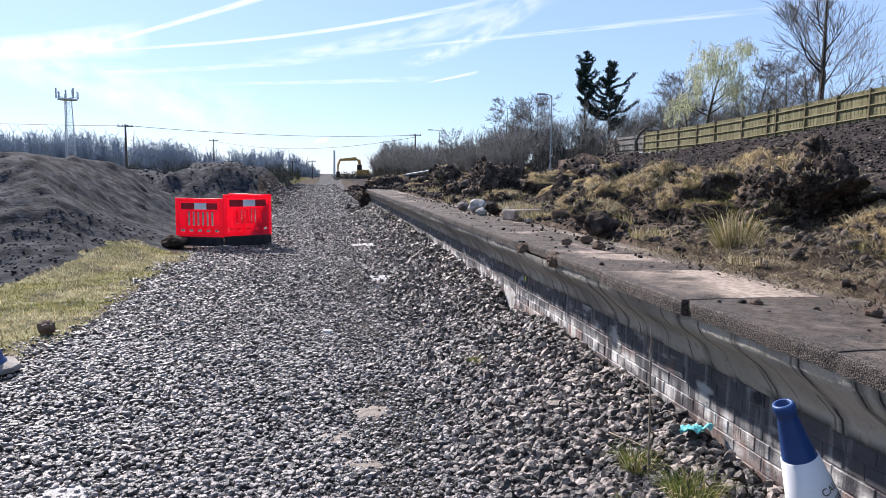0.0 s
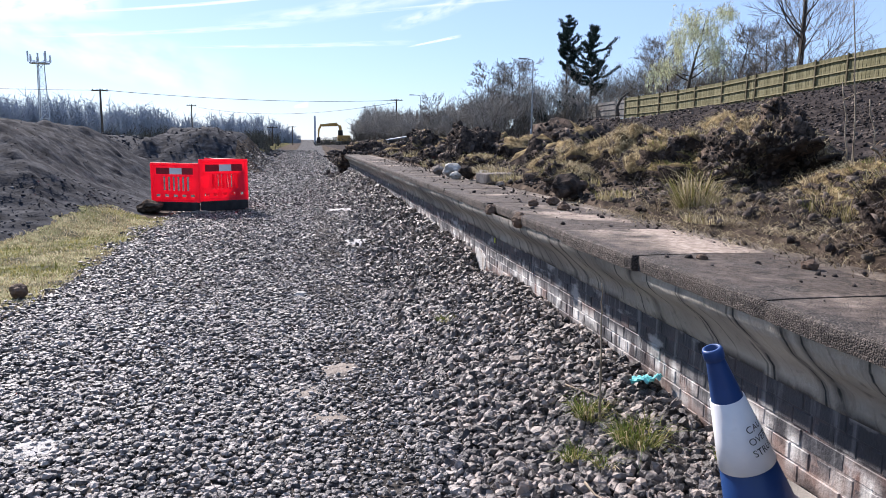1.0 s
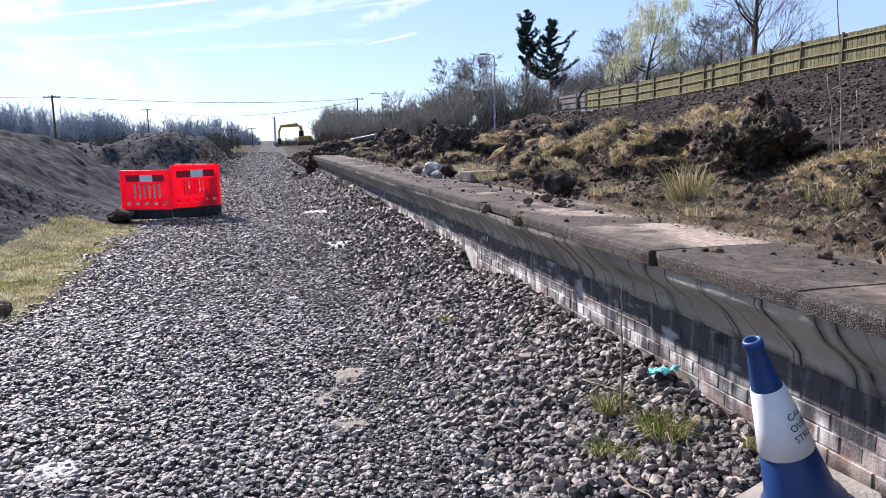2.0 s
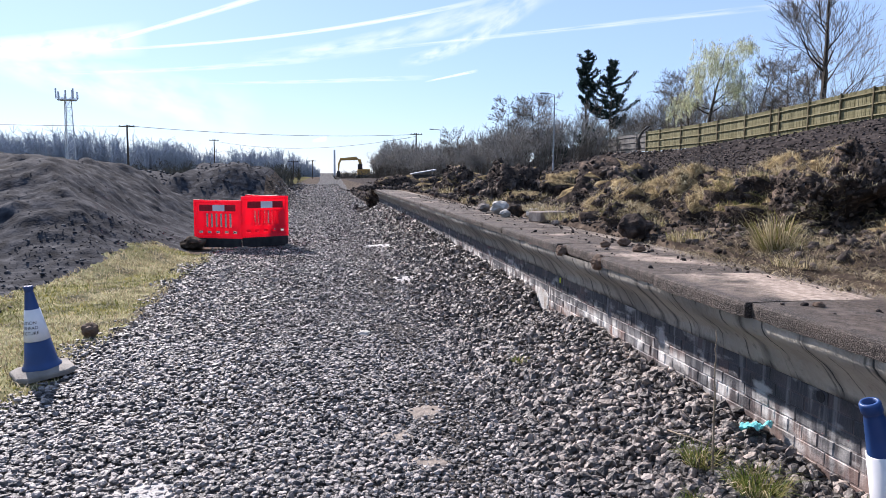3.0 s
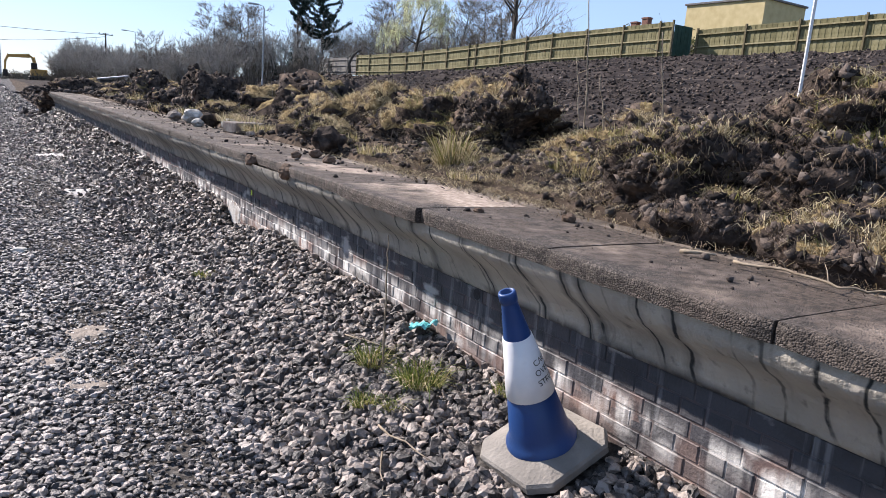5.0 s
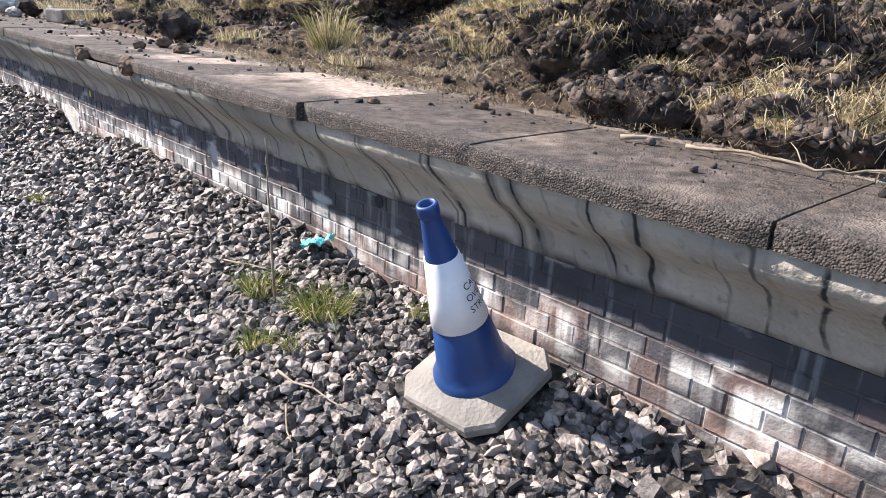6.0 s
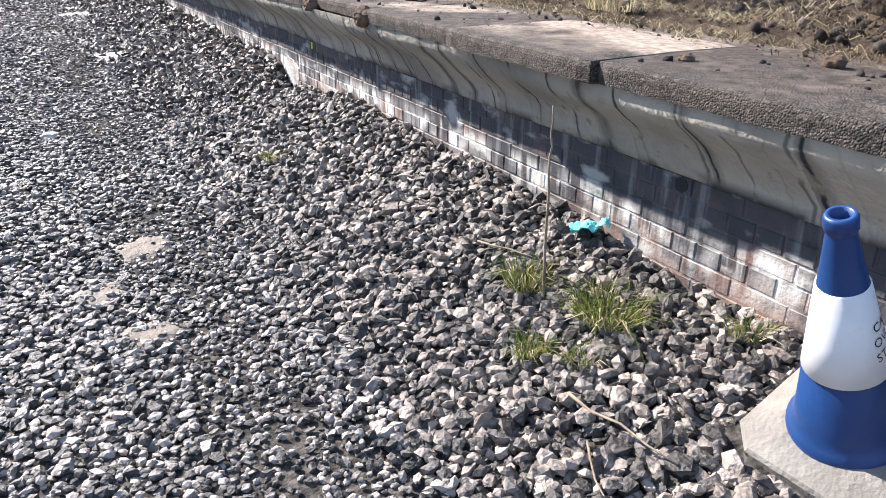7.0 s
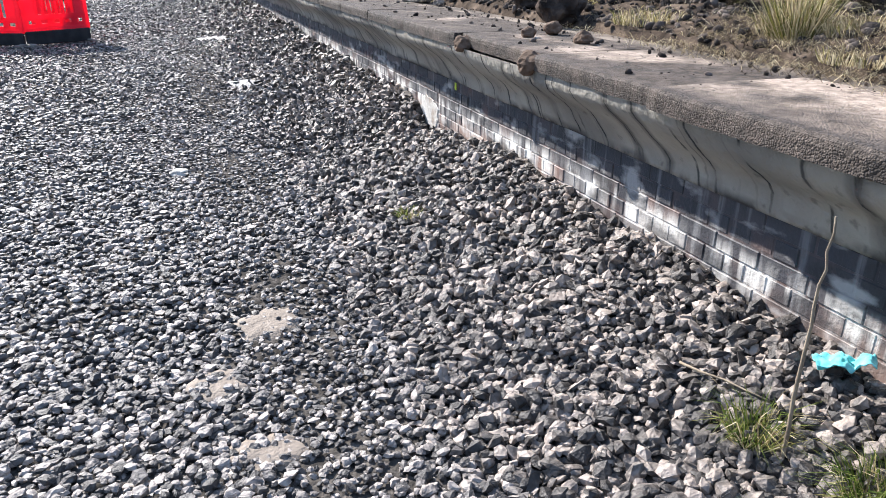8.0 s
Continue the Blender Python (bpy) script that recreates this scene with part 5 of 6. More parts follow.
def blades_mesh(name, pts, heights, leans, mats, kinds, width=0.006):
    """Bent tapering blades, two faces each."""
    rng = np.random.default_rng(len(pts))
    p, h, l = np.asarray(pts, float), np.asarray(heights, float)[:, None], np.asarray(leans, float)
    a = rng.uniform(0, 6.283, len(p))
    s = np.stack([np.cos(a), np.sin(a), 0 * a], -1) * (width * (0.6 + 0.8 * rng.uniform(0, 1, len(p))))[:, None]
    up = np.array([0, 0, 1.0])
    mid = p + up * h * 0.6 + l * h * 0.35
    tip = p + up * h * 0.85 + l * h
    v = np.stack([p - s, p + s, mid - s * 0.8, mid + s * 0.8, tip], 1)
    k = np.arange(len(p))[:, None] * 5
    tri = np.stack([k + np.array([0, 1, 3]), k + np.array([0, 3, 2]), k + np.array([2, 3, 4])], 1).reshape(-1, 3)
    return big_mesh(name, v.reshape(-1, 3), tri, mats, np.repeat(np.asarray(kinds, int), 3))


def build_crumbs():
    rng = np.random.default_rng(29)
    pts = np.array([c[:] for c in CRUMBS])
    s = (0.025 + 0.085 * rng.uniform(0, 1, len(pts)) ** 3) * np.where(pts[:, 1] > 10, 1.8, 1.0)
    ob = scatter_stones("heap_crumbs", pts, s, M_CLOD, 28, (0.5, 0.95), 0.3, 0.8, True, True)
    tagged(ob, "crumbling lumps of peaty soil clinging to the turf heaps", "soil", kind="stuff")


build_crumbs()


def build_mound_grass():
    rng = np.random.default_rng(31)
    pts, hs, ls, ks = [], [], [], []
    for c, n, kind in BLADE_ROOTS:
        near = 1.0 if c.y < 9 else 0.35
        m = int((8 if kind == 0 else (4 if c.y < 4.4 else 1)) * near) + (rng.random() < 0.5)
        for _ in range(m):
            pts.append((c.x + rng.normal(0, 0.02), c.y + rng.normal(0, 0.02), c.z - 0.01))
            if kind == 0:
                hs.append(rng.uniform(0.04, 0.15))
                ls.append((n.x * 0.8 + rng.normal(0, 0.5), n.y * 0.8 + rng.normal(0, 0.5), -0.35 - 0.9 * rng.random()))
                ks.append(2 if rng.random() < 0.22 else (0 if noise.noise(Vector((c.x, c.y, c.z)) * 1.1) + rng.normal(0, 0.2) > -0.3 else 1))
            else:
                hs.append(rng.uniform(0.03, 0.16))
                ls.append((n.x * 0.8 + rng.normal(0, 0.5), n.y * 0.8 + rng.normal(0, 0.5), rng.uniform(-1.7, -0.3)))
                ks.append(rng.choice([2, 2, 2, 3, 3, 3, 3, 3] if c.y < 4.4 else [2, 2, 3, 3, 3, 3]))
    ob = new("mound_grass", blades_mesh("mound_grass", pts, hs, ls, [M_STRAW, M_GREEN, M_ROOT, M_SOILHEAP], ks, 0.0021))
    tagged(ob, "yellowed matted grass and roots over the turf heaps", "grass", kind="stuff")


M_ROOT = material("roots", [(0.07, 0.05, 0.034), (0.2, 0.15, 0.1)], 4, 4, 0.9, 0.0, island=0.4)
build_mound_grass()


def build_tuft(x, y, z, r, h, n, seed, green=0.5, label="tuft of yellow-green grass", spread=0.45, mat=None):
    mat = mat or M_GREEN
    rng = np.random.default_rng(seed)
    n = int(n * 1.7)
    a, d = rng.uniform(0, 6.283, n), r * np.sqrt(rng.uniform(0, 1, n))
    pts = np.stack([d * np.cos(a), d * np.sin(a), -0.02 + 0 * a], -1)
    leans = np.stack([np.cos(a) * spread * d / r + rng.normal(0, 0.4, n), np.sin(a) * spread * d / r + rng.normal(0, 0.4, n), -0.1 - 0.5 * rng.uniform(0, 1, n)], -1)
    hs = h * rng.uniform(0.25, 1.15, n)
    ob = new("grass_tuft", blades_mesh("grass_tuft", pts, hs, leans, [M_STRAW, mat], rng.uniform(0, 1, n) < green * (0.7 if mat is M_GREEN else 1.1), 0.002))
    ob.location = (x, y, z)
    return tagged(ob, label, "grass", group="grass tufts")


for i, (tx, ty, tr, th, tn, tg) in enumerate(((1.22, 5.33, 0.07, 0.52, 330, 0.55), (1.3, 5.45, 0.15, 0.26, 300, 0.4), (1.4, 5.1, 0.2, 0.16, 500, 0.2), (1.75, 4.5, 0.28, 0.28, 700, 0.35), (2.0, 4.2, 0.25, 0.26, 500, 0.3), (1.15, 6.4, 0.22, 0.15, 400, 0.5),
                                              (1.3, 7.6, 0.25, 0.16, 450, 0.6), (1.1, 9.5, 0.3, 0.18, 450, 0.3), (1.15, 10.6, 0.35, 0.2, 450, 0.25), (1.5, 11.4, 0.3, 0.2, 350, 0.3), (1.2, 13.2, 0.35, 0.25, 400, 0.35),
                                              (1.2, 15.6, 0.35, 0.28, 350, 0.3), (1.3, 18.8, 0.4, 0.25, 300, 0.3), (1.5, 23, 0.5, 0.25, 300, 0.3), (1.05, 4.75, 0.2, 0.1, 400, 0.1), (2.5, 5.0, 0.3, 0.3, 500, 0.3), (1.4, 1.8, 0.18, 0.14, 250, 0.6))):
    build_tuft(tx, ty, max(float(land(tx, ty)), TOP - 0.01), tr, th, tn, 100 + i, tg)
for i, (tx, ty, tr, th, tn) in enumerate(((-0.15, 3.9, 0.07, 0.16, 130), (-0.06, 3.52, 0.11, 0.15, 230), (-0.35, 3.58, 0.06, 0.1, 90), (-0.46, 6.28, 0.06, 0.08, 50), (-0.27, 3.4, 0.05, 0.08, 60), (0.16, 3.1, 0.06, 0.08, 50))):
    build_tuft(tx, ty, float(land(tx, ty)) + 0.04, tr, th * 1.15, int(tn * 1.4), 140 + i, 0.75, "small green grass tuft growing through the ballast", 0.8, M_FRESH)


def build_strip_grass():
    """Short flattened grass left of the trackbed, and straw litter on the platform."""
    rng = np.random.default_rng(37)
    x, y = stone_points(-6.6, -4.25, 3.0, 17.5, 900, rng)
    j = 0.35 * vnoise(x * 1.5, y * 1.5, 41)
    keep = (x > -6.2 + j + 0.1 * (y - 12)) & (x + j * 0.5 < -4.3) & (y < 16.6 + 2 * j)
    x, y = x[keep], y[keep]
    n = len(x)
    pts = np.stack([x, y, land(x, y) - 0.005], -1)
    green = (vnoise(x * 1.2, y * 1.2, 43) + rng.normal(0, 0.4, n) > 0.1).astype(int)
    ob = new("strip_grass", blades_mesh("strip_grass", pts, rng.uniform(0.02, 0.06, n), rng.normal(0, 0.8, (n, 3)) * np.array([1, 1, 0.3]), [M_STRAW, M_GREEN], green, 0.005))
    tagged(ob, "short dry yellow-green grass strip beside the trackbed", "grass", kind="stuff")
    x, y = stone_points(0.7, 2.4, 1.0, 16, 520, rng)
    keep = vnoise(x * 1.3, y * 0.9, 44) + rng.normal(0, 0.25, len(x)) > 0.05 - 0.7 * (abs(y - 4.7) < 1.0)
    x, y = x[keep], y[keep]
    n = len(x)
    pts = np.stack([x, y, np.maximum(land(x, y), TOP) + 0.008], -1)
    m = 5200
    x, y = np.concatenate([x, rng.normal(1.05, 0.22, m)]), np.concatenate([y, rng.uniform(3.3, 5.9, m)])
    keep = x > 0.62 + 0.22 * vnoise(x * 3, y * 3, 45)
    x, y = x[keep], y[keep]
    x, y = np.concatenate([x, rng.normal(1.05, 0.25, 1500)]), np.concatenate([y, rng.uniform(1.2, 3.6, 1500)])
    keep = x > 0.6
    x, y = x[keep], y[keep]
    n = len(x)
    pts = np.stack([x, y, np.maximum(land(x, y), TOP) + 0.008], -1)
    ob = new("straw_litter", blades_mesh("straw_litter", pts, rng.uniform(0.03, 0.1, n), rng.normal(0, 1.0, (n, 3)) * np.array([1, 1, 0.0]) - np.array([0, 0, 0.75]), [M_STRAW, M_GREEN, M_ROOT], np.where(rng.uniform(0, 1, n) < np.where(y > 3.7, 0.4, 0.12), 0, 2), 0.0014))
    tagged(ob, "dead straw strewn over the platform", "straw", kind="stuff")


build_strip_grass()


# ---- stones and litter ----
def build_rock(x, y, z, size, seed, mat, label, squash=0.75, name="stone", category="stone"):
    bm = bmesh.new()
    bmesh.ops.create_icosphere(bm, subdivisions=3, radius=0.5)
    o = Vector((seed * 1.9, seed * 4.1, 0))
    for v in bm.verts:
        d = v.co.normalized()
        v.co *= size * (1 + 0.3 * noise.noise(d * 1.5 + o) + 0.14 * noise.noise(d * 4 + o) + 0.06 * noise.noise(d * 10 + o))
        v.co.z *= squash
    low = min(v.co.z for v in bm.verts)
    me = bpy.data.meshes.new(name)
    bm.to_mesh(me)
    bm.free()
    me.materials.append(mat)
    ob = new(name, me)
    ob.location = (x, y, z - low - 0.012)
    return tagged(ob, label, category)


M_ROCK = material("loose_rock", [(0.09, 0.075, 0.065), (0.2, 0.165, 0.14), (0.32, 0.28, 0.24)], 10, 7, 0.85, 0.6, 40)
M_BROWNROCK = material("brown_rock", [(0.07, 0.045, 0.03), (0.15, 0.1, 0.07)], 10, 7, 0.9, 0.6, 40)
M_PALEROCK = material("pale_rock", [(0.25, 0.235, 0.21), (0.46, 0.44, 0.4)], 12, 6, 0.8, 0.4, 40)
for i, (sx, sy, ss, mt, lb) in enumerate(((0.35, 6.46, 0.09, M_BROWNROCK, "dark angular stone lying on the coping"), (0.57, 6.56, 0.11, M_BROWNROCK, "brown rounded stone lying on the platform"), (0.49, 6.07, 0.1, M_BROWNROCK, "brown rounded stone lying on the platform"),
                                          (0.92, 7.1, 0.34, M_SOILHEAP, "ball of dark clay soil on the platform"), (0.62, 3.3, 0.07, M_BROWNROCK, "brown clod on the platform"), (0.28, 3.62, 0.05, M_BROWNROCK, "small clod on the coping"),
                                          (0.7, 11.6, 0.28, M_PALEROCK, "pale stone among rubble"), (0.78, 10.9, 0.26, M_SOILHEAP, "dark lump of rubble"), (0.95, 10.6, 0.2, M_PALEROCK, "pale stone among rubble"), (0.6, 10.9, 0.16, M_PALEROCK, "pale stone among rubble"), (0.6, 12.3, 0.2, M_ROCK, "grey stone among rubble"), (0.85, 9.3, 0.1, M_ROCK, "flat stone on the platform"))):
    build_rock(sx, sy, TOP, ss, 50 + i, mt, lb)
build_rock(-1.67, 8.07, 0.0, 0.15, 70, M_PALEROCK, "pale flat stone lying on the trackbed", 0.35)
build_rock(-4.5, 8.33, 0.0, 0.17, 71, M_BROWNROCK, "brown clod beside the trackbed", 0.9)
build_rock(-4.9, 16.9, 0.0, 0.5, 72, M_SOIL, "dark clod beside the barrier", 0.6)
# broken lumps where the coping's nose has gone
build_rock(0.05, 6.72, 0.985, 0.12, 73, M_BROWNROCK, "broken dark lump at the coping edge", 0.9, "broken_concrete", "concrete")
build_rock(0.03, 5.8, 0.985, 0.13, 74, M_BROWNROCK, "rounded broken lump at the coping edge", 0.9, "broken_concrete", "concrete")


def build_block():
    bm = bmesh.new()
    box(bm, -0.25, -0.13, 0, 0.25, 0.13, 0.14, 0.015)
    for v in bm.verts:
        v.co += Vector((noise.noise(v.co * 9), noise.noise(v.co * 8 + Vector((3, 0, 0))), 0)) * 0.02
    ob = part("concrete_block", bm, M_ROCK, None)
    ob.matrix_world = pose(0.95, 9.9, TOP - 0.005, 0, 0, 25)
    tagged(ob, "broken grey concrete block on the platform", "concrete block")


build_block()


def build_patch(x, y, rx, ry, seed, mat, label, z=0.0, h=0.02):
    """A thin lens of silt pressed flat between the stones."""
    bm = bmesh.new()
    n, rings = 40, 6
    c = bm.verts.new((0, 0, h))
    prev = None
    for k in range(1, rings + 1):
        f = k / rings
        ring = []
        for i in range(n):
            a = 2 * math.pi * i / n
            e = 1 + 0.35 * noise.noise(Vector((math.cos(a) * 1.7, math.sin(a) * 1.7, seed))) + 0.2 * noise.noise(Vector((math.cos(a) * 5, math.sin(a) * 5, seed)))
            ring.append(bm.verts.new((rx * f * e * math.cos(a), ry * f * e * math.sin(a), h * (1 - f ** 3) - 0.012 * (k == rings) + 0.003 * noise.noise(Vector((i, k, seed)) * 0.7))))
        for i in range(n):
            if prev is None:
                bm.faces.new((c, ring[i], ring[(i + 1) % n]))
            else:
                bm.faces.new((prev[i], ring[i], ring[(i + 1) % n], prev[(i + 1) % n]))
        prev = ring
    ob = part("silt_patch", bm, mat, None, smooth=True)
    ob.location = (x, y, z + float(land(x, y)))
    tagged(ob, label, "silt", group="silt patches")


M_SILT = material("brown_silt", [(0.17, 0.14, 0.115), (0.27, 0.225, 0.185)], 9, 8, 0.8, 0.5, 60)
for i, (px, py, rx, ry, mt) in enumerate(((-0.62, 17.2, 0.42, 0.35, M_PUDDLE), (-0.82, 11.9, 0.22, 0.28, M_PUDDLE), (-1.38, 5.5, 0.16, 0.14, M_SILT), (-1.63, 5.06, 0.13, 0.12, M_SILT), (-3.05, 4.42, 0.18, 0.14, M_PUDDLE), (-1.5, 4.6, 0.15, 0.1, M_SILT))):
    build_patch(px, py, rx, ry, i * 3.3, mt, "pale dried silt patch between the ballast stones", 0.006 if py < 10 else 0.03, 0.014)


def build_branch(name, pts, r, label, mat, twigs=0, seed=0, category="branch"):
    rng = random.Random(seed)
    bm = bmesh.new()
    pts = [Vector(p) for p in pts]
    fine = []
    for a, b in zip(pts, pts[1:]):
        for k in range(4):
            fine.append(a.lerp(b, k / 4) + Vector((rng.gauss(0, 1), rng.gauss(0, 1), rng.gauss(0, 0.6))) * min(0.8 * r, 0.03))
    fine.append(pts[-1])
    tube(bm, fine, [r * (1 - 0.65 * i / len(fine)) for i in range(len(fine))], 7)
    side = []
    for _ in range(twigs):
        p = rng.choice(fine[2:])
        q = p + Vector((rng.gauss(0, 0.1), rng.gauss(0, 0.1), abs(rng.gauss(0.03, 0.07))))
        side.append((p, p.lerp(q, 0.5) + Vector((0, 0, 0.01)), q))
    ob = part(name, bm, mat, None, smooth=True)
    for s in side:
        bm = bmesh.new()
        tube(bm, s, [r * 0.4, r * 0.3, r * 0.15], 5)
        part("twig", bm, mat, ob, smooth=True)
    return tagged(ob, label, category)


g = lambda x, y: float(land(x, y))
build_branch("dead_stalk", [(-0.124, 3.807, 0.1), (-0.14, 3.8, 0.5), (-0.155, 3.785, 0.75), (-0.165, 3.778, 0.944)], 0.007, "upright dry stalk standing in the ballast", M_WOODSTICK, 0, 1, "stalk")
build_branch("dead_branch", [(0.56, 2.29, 1.105), (0.6, 2.08, 1.12), (0.575, 1.86, 1.11), (0.66, 1.72, 1.125), (0.68, 1.55, 1.12), (0.74, 1.4, 1.11)], 0.0065, "pale stripped branch lying on the platform", M_WOODSTICK, 6, 2)
build_branch("dead_branch", [(0.55, 2.52, 1.1), (0.61, 2.4, 1.105)], 0.01, "short pale stick lying on the platform", M_WOODSTICK, 0, 3)
build_branch("dead_branch", [(0.95, 3.35, 1.12), (1.3, 3.25, 1.2), (1.7, 3.2, 1.38)], 0.022, "dark forked root lying on the soil", M_BARK, 5, 4)
build_branch("dead_branch", [(-0.42, 3.28, g(-0.42, 3.28) + 0.06), (-0.38, 2.86, g(-0.38, 2.86) + 0.06)], 0.006, "thin dry stick lying on the ballast", M_WOODSTICK, 0, 5)
build_branch("dead_branch", [(-0.5, 3.1, g(-0.5, 3.1) + 0.05), (-0.62, 2.85, g(-0.62, 2.85) + 0.04)], 0.0045, "thin dry stick lying on the ballast", M_WOODSTICK, 1, 6)
build_branch("dead_branch", [(-0.15, 4.25, g(-0.15, 4.25) + 0.06), (-0.05, 3.95, g(-0.05, 3.95) + 0.05)], 0.005, "thin dry stick lying on the ballast", M_WOODSTICK, 0, 7)
for i, (bx, by, bz, hh) in enumerate(((2.2, 4.95, 1.1, 1.6), (2.15, 4.65, 1.1, 0.85), (2.3, 5.1, 1.1, 1.0), (2.5, 4.4, 1.1, 1.2))):
    build_branch("dead_stalk", [(bx, by, bz), (bx + 0.02, by + 0.03, bz + hh * 0.5), (bx - 0.02, by + 0.1, bz + hh)], 0.008, "tall thin dead weed stalk", M_WOODSTICK, 1, 20 + i, "stalk")
rngs = random.Random(77)
for i in range(26):
    bx, by = rngs.uniform(1.3, 4.5), rngs.uniform(1.5, 12)
    bz = g(bx, by) + rngs.uniform(0.15, 0.5)
    a = rngs.uniform(0, 6.28)
    l = rngs.uniform(0.2, 0.6)
    build_branch("root", [(bx, by, bz), (bx + l * 0.5 * math.cos(a), by + l * 0.5 * math.sin(a), bz + rngs.uniform(-0.05, 0.12)), (bx + l * math.cos(a), by + l * math.sin(a), bz - 0.1)], rngs.uniform(0.004, 0.01), "broken root sticking out of the turf heaps", M_WOODSTICK if i % 2 else M_BARK, 2, 40 + i, "root")


def build_cloth():
    bm = bmesh.new()
    bmesh.ops.create_grid(bm, x_segments=26, y_segments=14, size=1)
    for v in bm.verts:
        x, y = v.co.x * 0.085, v.co.y * 0.04
        v.co = (x + 0.02 * noise.noise(Vector((x * 14, y * 14, 1))), y + 0.02 * noise.noise(Vector((x * 14, y * 14, 5))), 0.02 + 0.026 * noise.noise(Vector((x * 22, y * 26, 9))) + 0.02 * noise.noise(Vector((x * 55, y * 60, 3))))
    ob = part("rag", bm, M_TEAL, None, smooth=True)
    mod = ob.modifiers.new("thickness", "SOLIDIFY")
    mod.thickness = 0.003
    ob.matrix_world = pose(0.175, 3.9, 0.372, 0, -14, -50)
    tagged(ob, "crumpled teal plastic rag on the ballast", "rag")


build_cloth()
build_thicket("brush_pile", "tangle of cut twigs lying on the soil heaps", [(3.4, 10.2, 1.35, 1.0, 0.5), (3.9, 11.0, 1.35, 0.9, 0.5), (2.9, 12.8, 1.35, 0.8, 0.5)], M_TWIG, 91, 9, 6, 0.006, 0.9)
_r = random.Random(5)
build_thicket("root_tangle", "torn roots and twigs matted over the soil heaps", [(_r.uniform(1.25, 3.4), _r.uniform(1.2, 8.6), 1.3, 0.34, 0.35) for _ in range(70)], M_BARK, 92, 4, 3, 0.0035, 1.6)
build_thicket("straw_tangle", "pale dead stems matted over the soil heaps", [(_r.uniform(1.25, 3.2), _r.uniform(1.2, 9.0), 1.28, 0.26, 0.35) for _ in range(26)], M_ROOT, 93, 3, 3, 0.0028, 1.8)


# ---- posts, poles, lamps and wires ----
def build_white_rod():
    thing = tagged(new("marker_pole"), "slim white marker pole stuck in the bank", "pole")
    thing.location = (6.0, 5.5, 1.45)
    bm = bmesh.new()
    tube(bm, [(0, 0, -0.1), (0, 0.0, 2.6)], [0.019, 0.019], 10)
    part("shaft", bm, M_WHITEPAINT, thing)
    bm = bmesh.new()
    tube(bm, [(0, 0, 2.6), (0, 0, 2.64)], [0.028, 0.028], 10)
    part("cap", bm, M_DARKMETAL, thing)


M_WHITEPAINT = material("white_paint", [(0.6, 0.6, 0.58), (0.8, 0.8, 0.78)], 4, 5, 0.5, 0.1, 30)
build_white_rod()


def build_lamp(x, y, top, arm, seed):
    thing = tagged(new("street_lamp"), "grey steel street lamp with a short bracket arm", "street lamp", group="street lamps")
    z = g(x, y)
    thing.location = (x, y, z)
    h = top - z
    bm = bmesh.new()
    tube(bm, [(0, 0, -0.2), (0, 0, 1.3), (0, 0, 1.35), (0, 0, h - 0.3)], [0.09, 0.09, 0.065, 0.05], 10)
    part("column", bm, M_STEEL, thing)
    bm = bmesh.new()
    tube(bm, [(0, 0, h - 0.3), (-0.06, 0, h - 0.08), (-0.3, 0, h), (-arm + 0.4, 0, h + 0.03)], [0.05, 0.045, 0.04, 0.035], 8)
    part("arm", bm, M_STEEL, thing)
    bm = bmesh.new()
    box(bm, -arm - 0.25, -0.12, h - 0.03, -arm + 0.45, 0.12, h + 0.1, 0.03)
    part("lantern", bm, M_STEEL, thing)


build_lamp(18.35, 62, 8.8, 1.1, 1)
build_lamp(15.7, 107, 8.3, 1.5, 2)


def build_pole(x, y, z, h, arms=1, lean=0.0):
    thing = tagged(new("telegraph_pole"), "dark timber pole with a crossarm carrying wires", "telegraph pole", group="telegraph poles")
    thing.location = (x, y, z)
    bm = bmesh.new()
    tube(bm, [(0, 0, -0.3), (lean * h, 0, h)], [0.17, 0.12], 9)
    part("mast", bm, M_TIMBERPOLE, thing)
    for k in range(arms):
        bm = bmesh.new()
        box(bm, -1.1 + lean * h, -0.16, h - 0.35 - 0.6 * k, 1.1 + lean * h, -0.1 + 0.0, h - 0.22 - 0.6 * k)
        part("crossarm", bm, M_TIMBERPOLE, thing)
    for sx in (-0.95, -0.35, 0.35, 0.95):
        bm = bmesh.new()
        tube(bm, [(sx + lean * h, -0.13, h - 0.22), (sx + lean * h, -0.13, h - 0.05)], [0.05, 0.07], 7)
        part("insulator", bm, M_DARKMETAL, thing)
    return thing


build_pole(-29.43, 110, 0.2, 8.2)
build_pole(-28.0, 185, 0.2, 9.6, 1)
build_pole(15.4, 133, 0.6, 8.6)
build_pole(-8.0, 160, 0.0, 4.4)
build_pole(-4.5, 215, 0.0, 5.5)


def build_wire(a, b, sag, r=0.032):
    a, b = Vector(a), Vector(b)
    pts = [a.lerp(b, t / 24) - Vector((0, 0, sag * 4 * (t / 24) * (1 - t / 24))) for t in range(25)]
    bm = bmesh.new()
    tube(bm, pts, [r] * 25, 5)
    ob = part("overhead_wire", bm, M_DARKMETAL, None)
    tagged(ob, "thin dark overhead wire strung between poles", "wire", group="overhead wires")


build_wire((-29.4, 110, 8.25), (15.4, 133, 8.95), 0.75)
build_wire((-29.4, 110, 8.2), (-95, 84, 10.2), 1.2)
build_wire((-28, 185, 9.4), (15.4, 133, 8.6), 2.0)


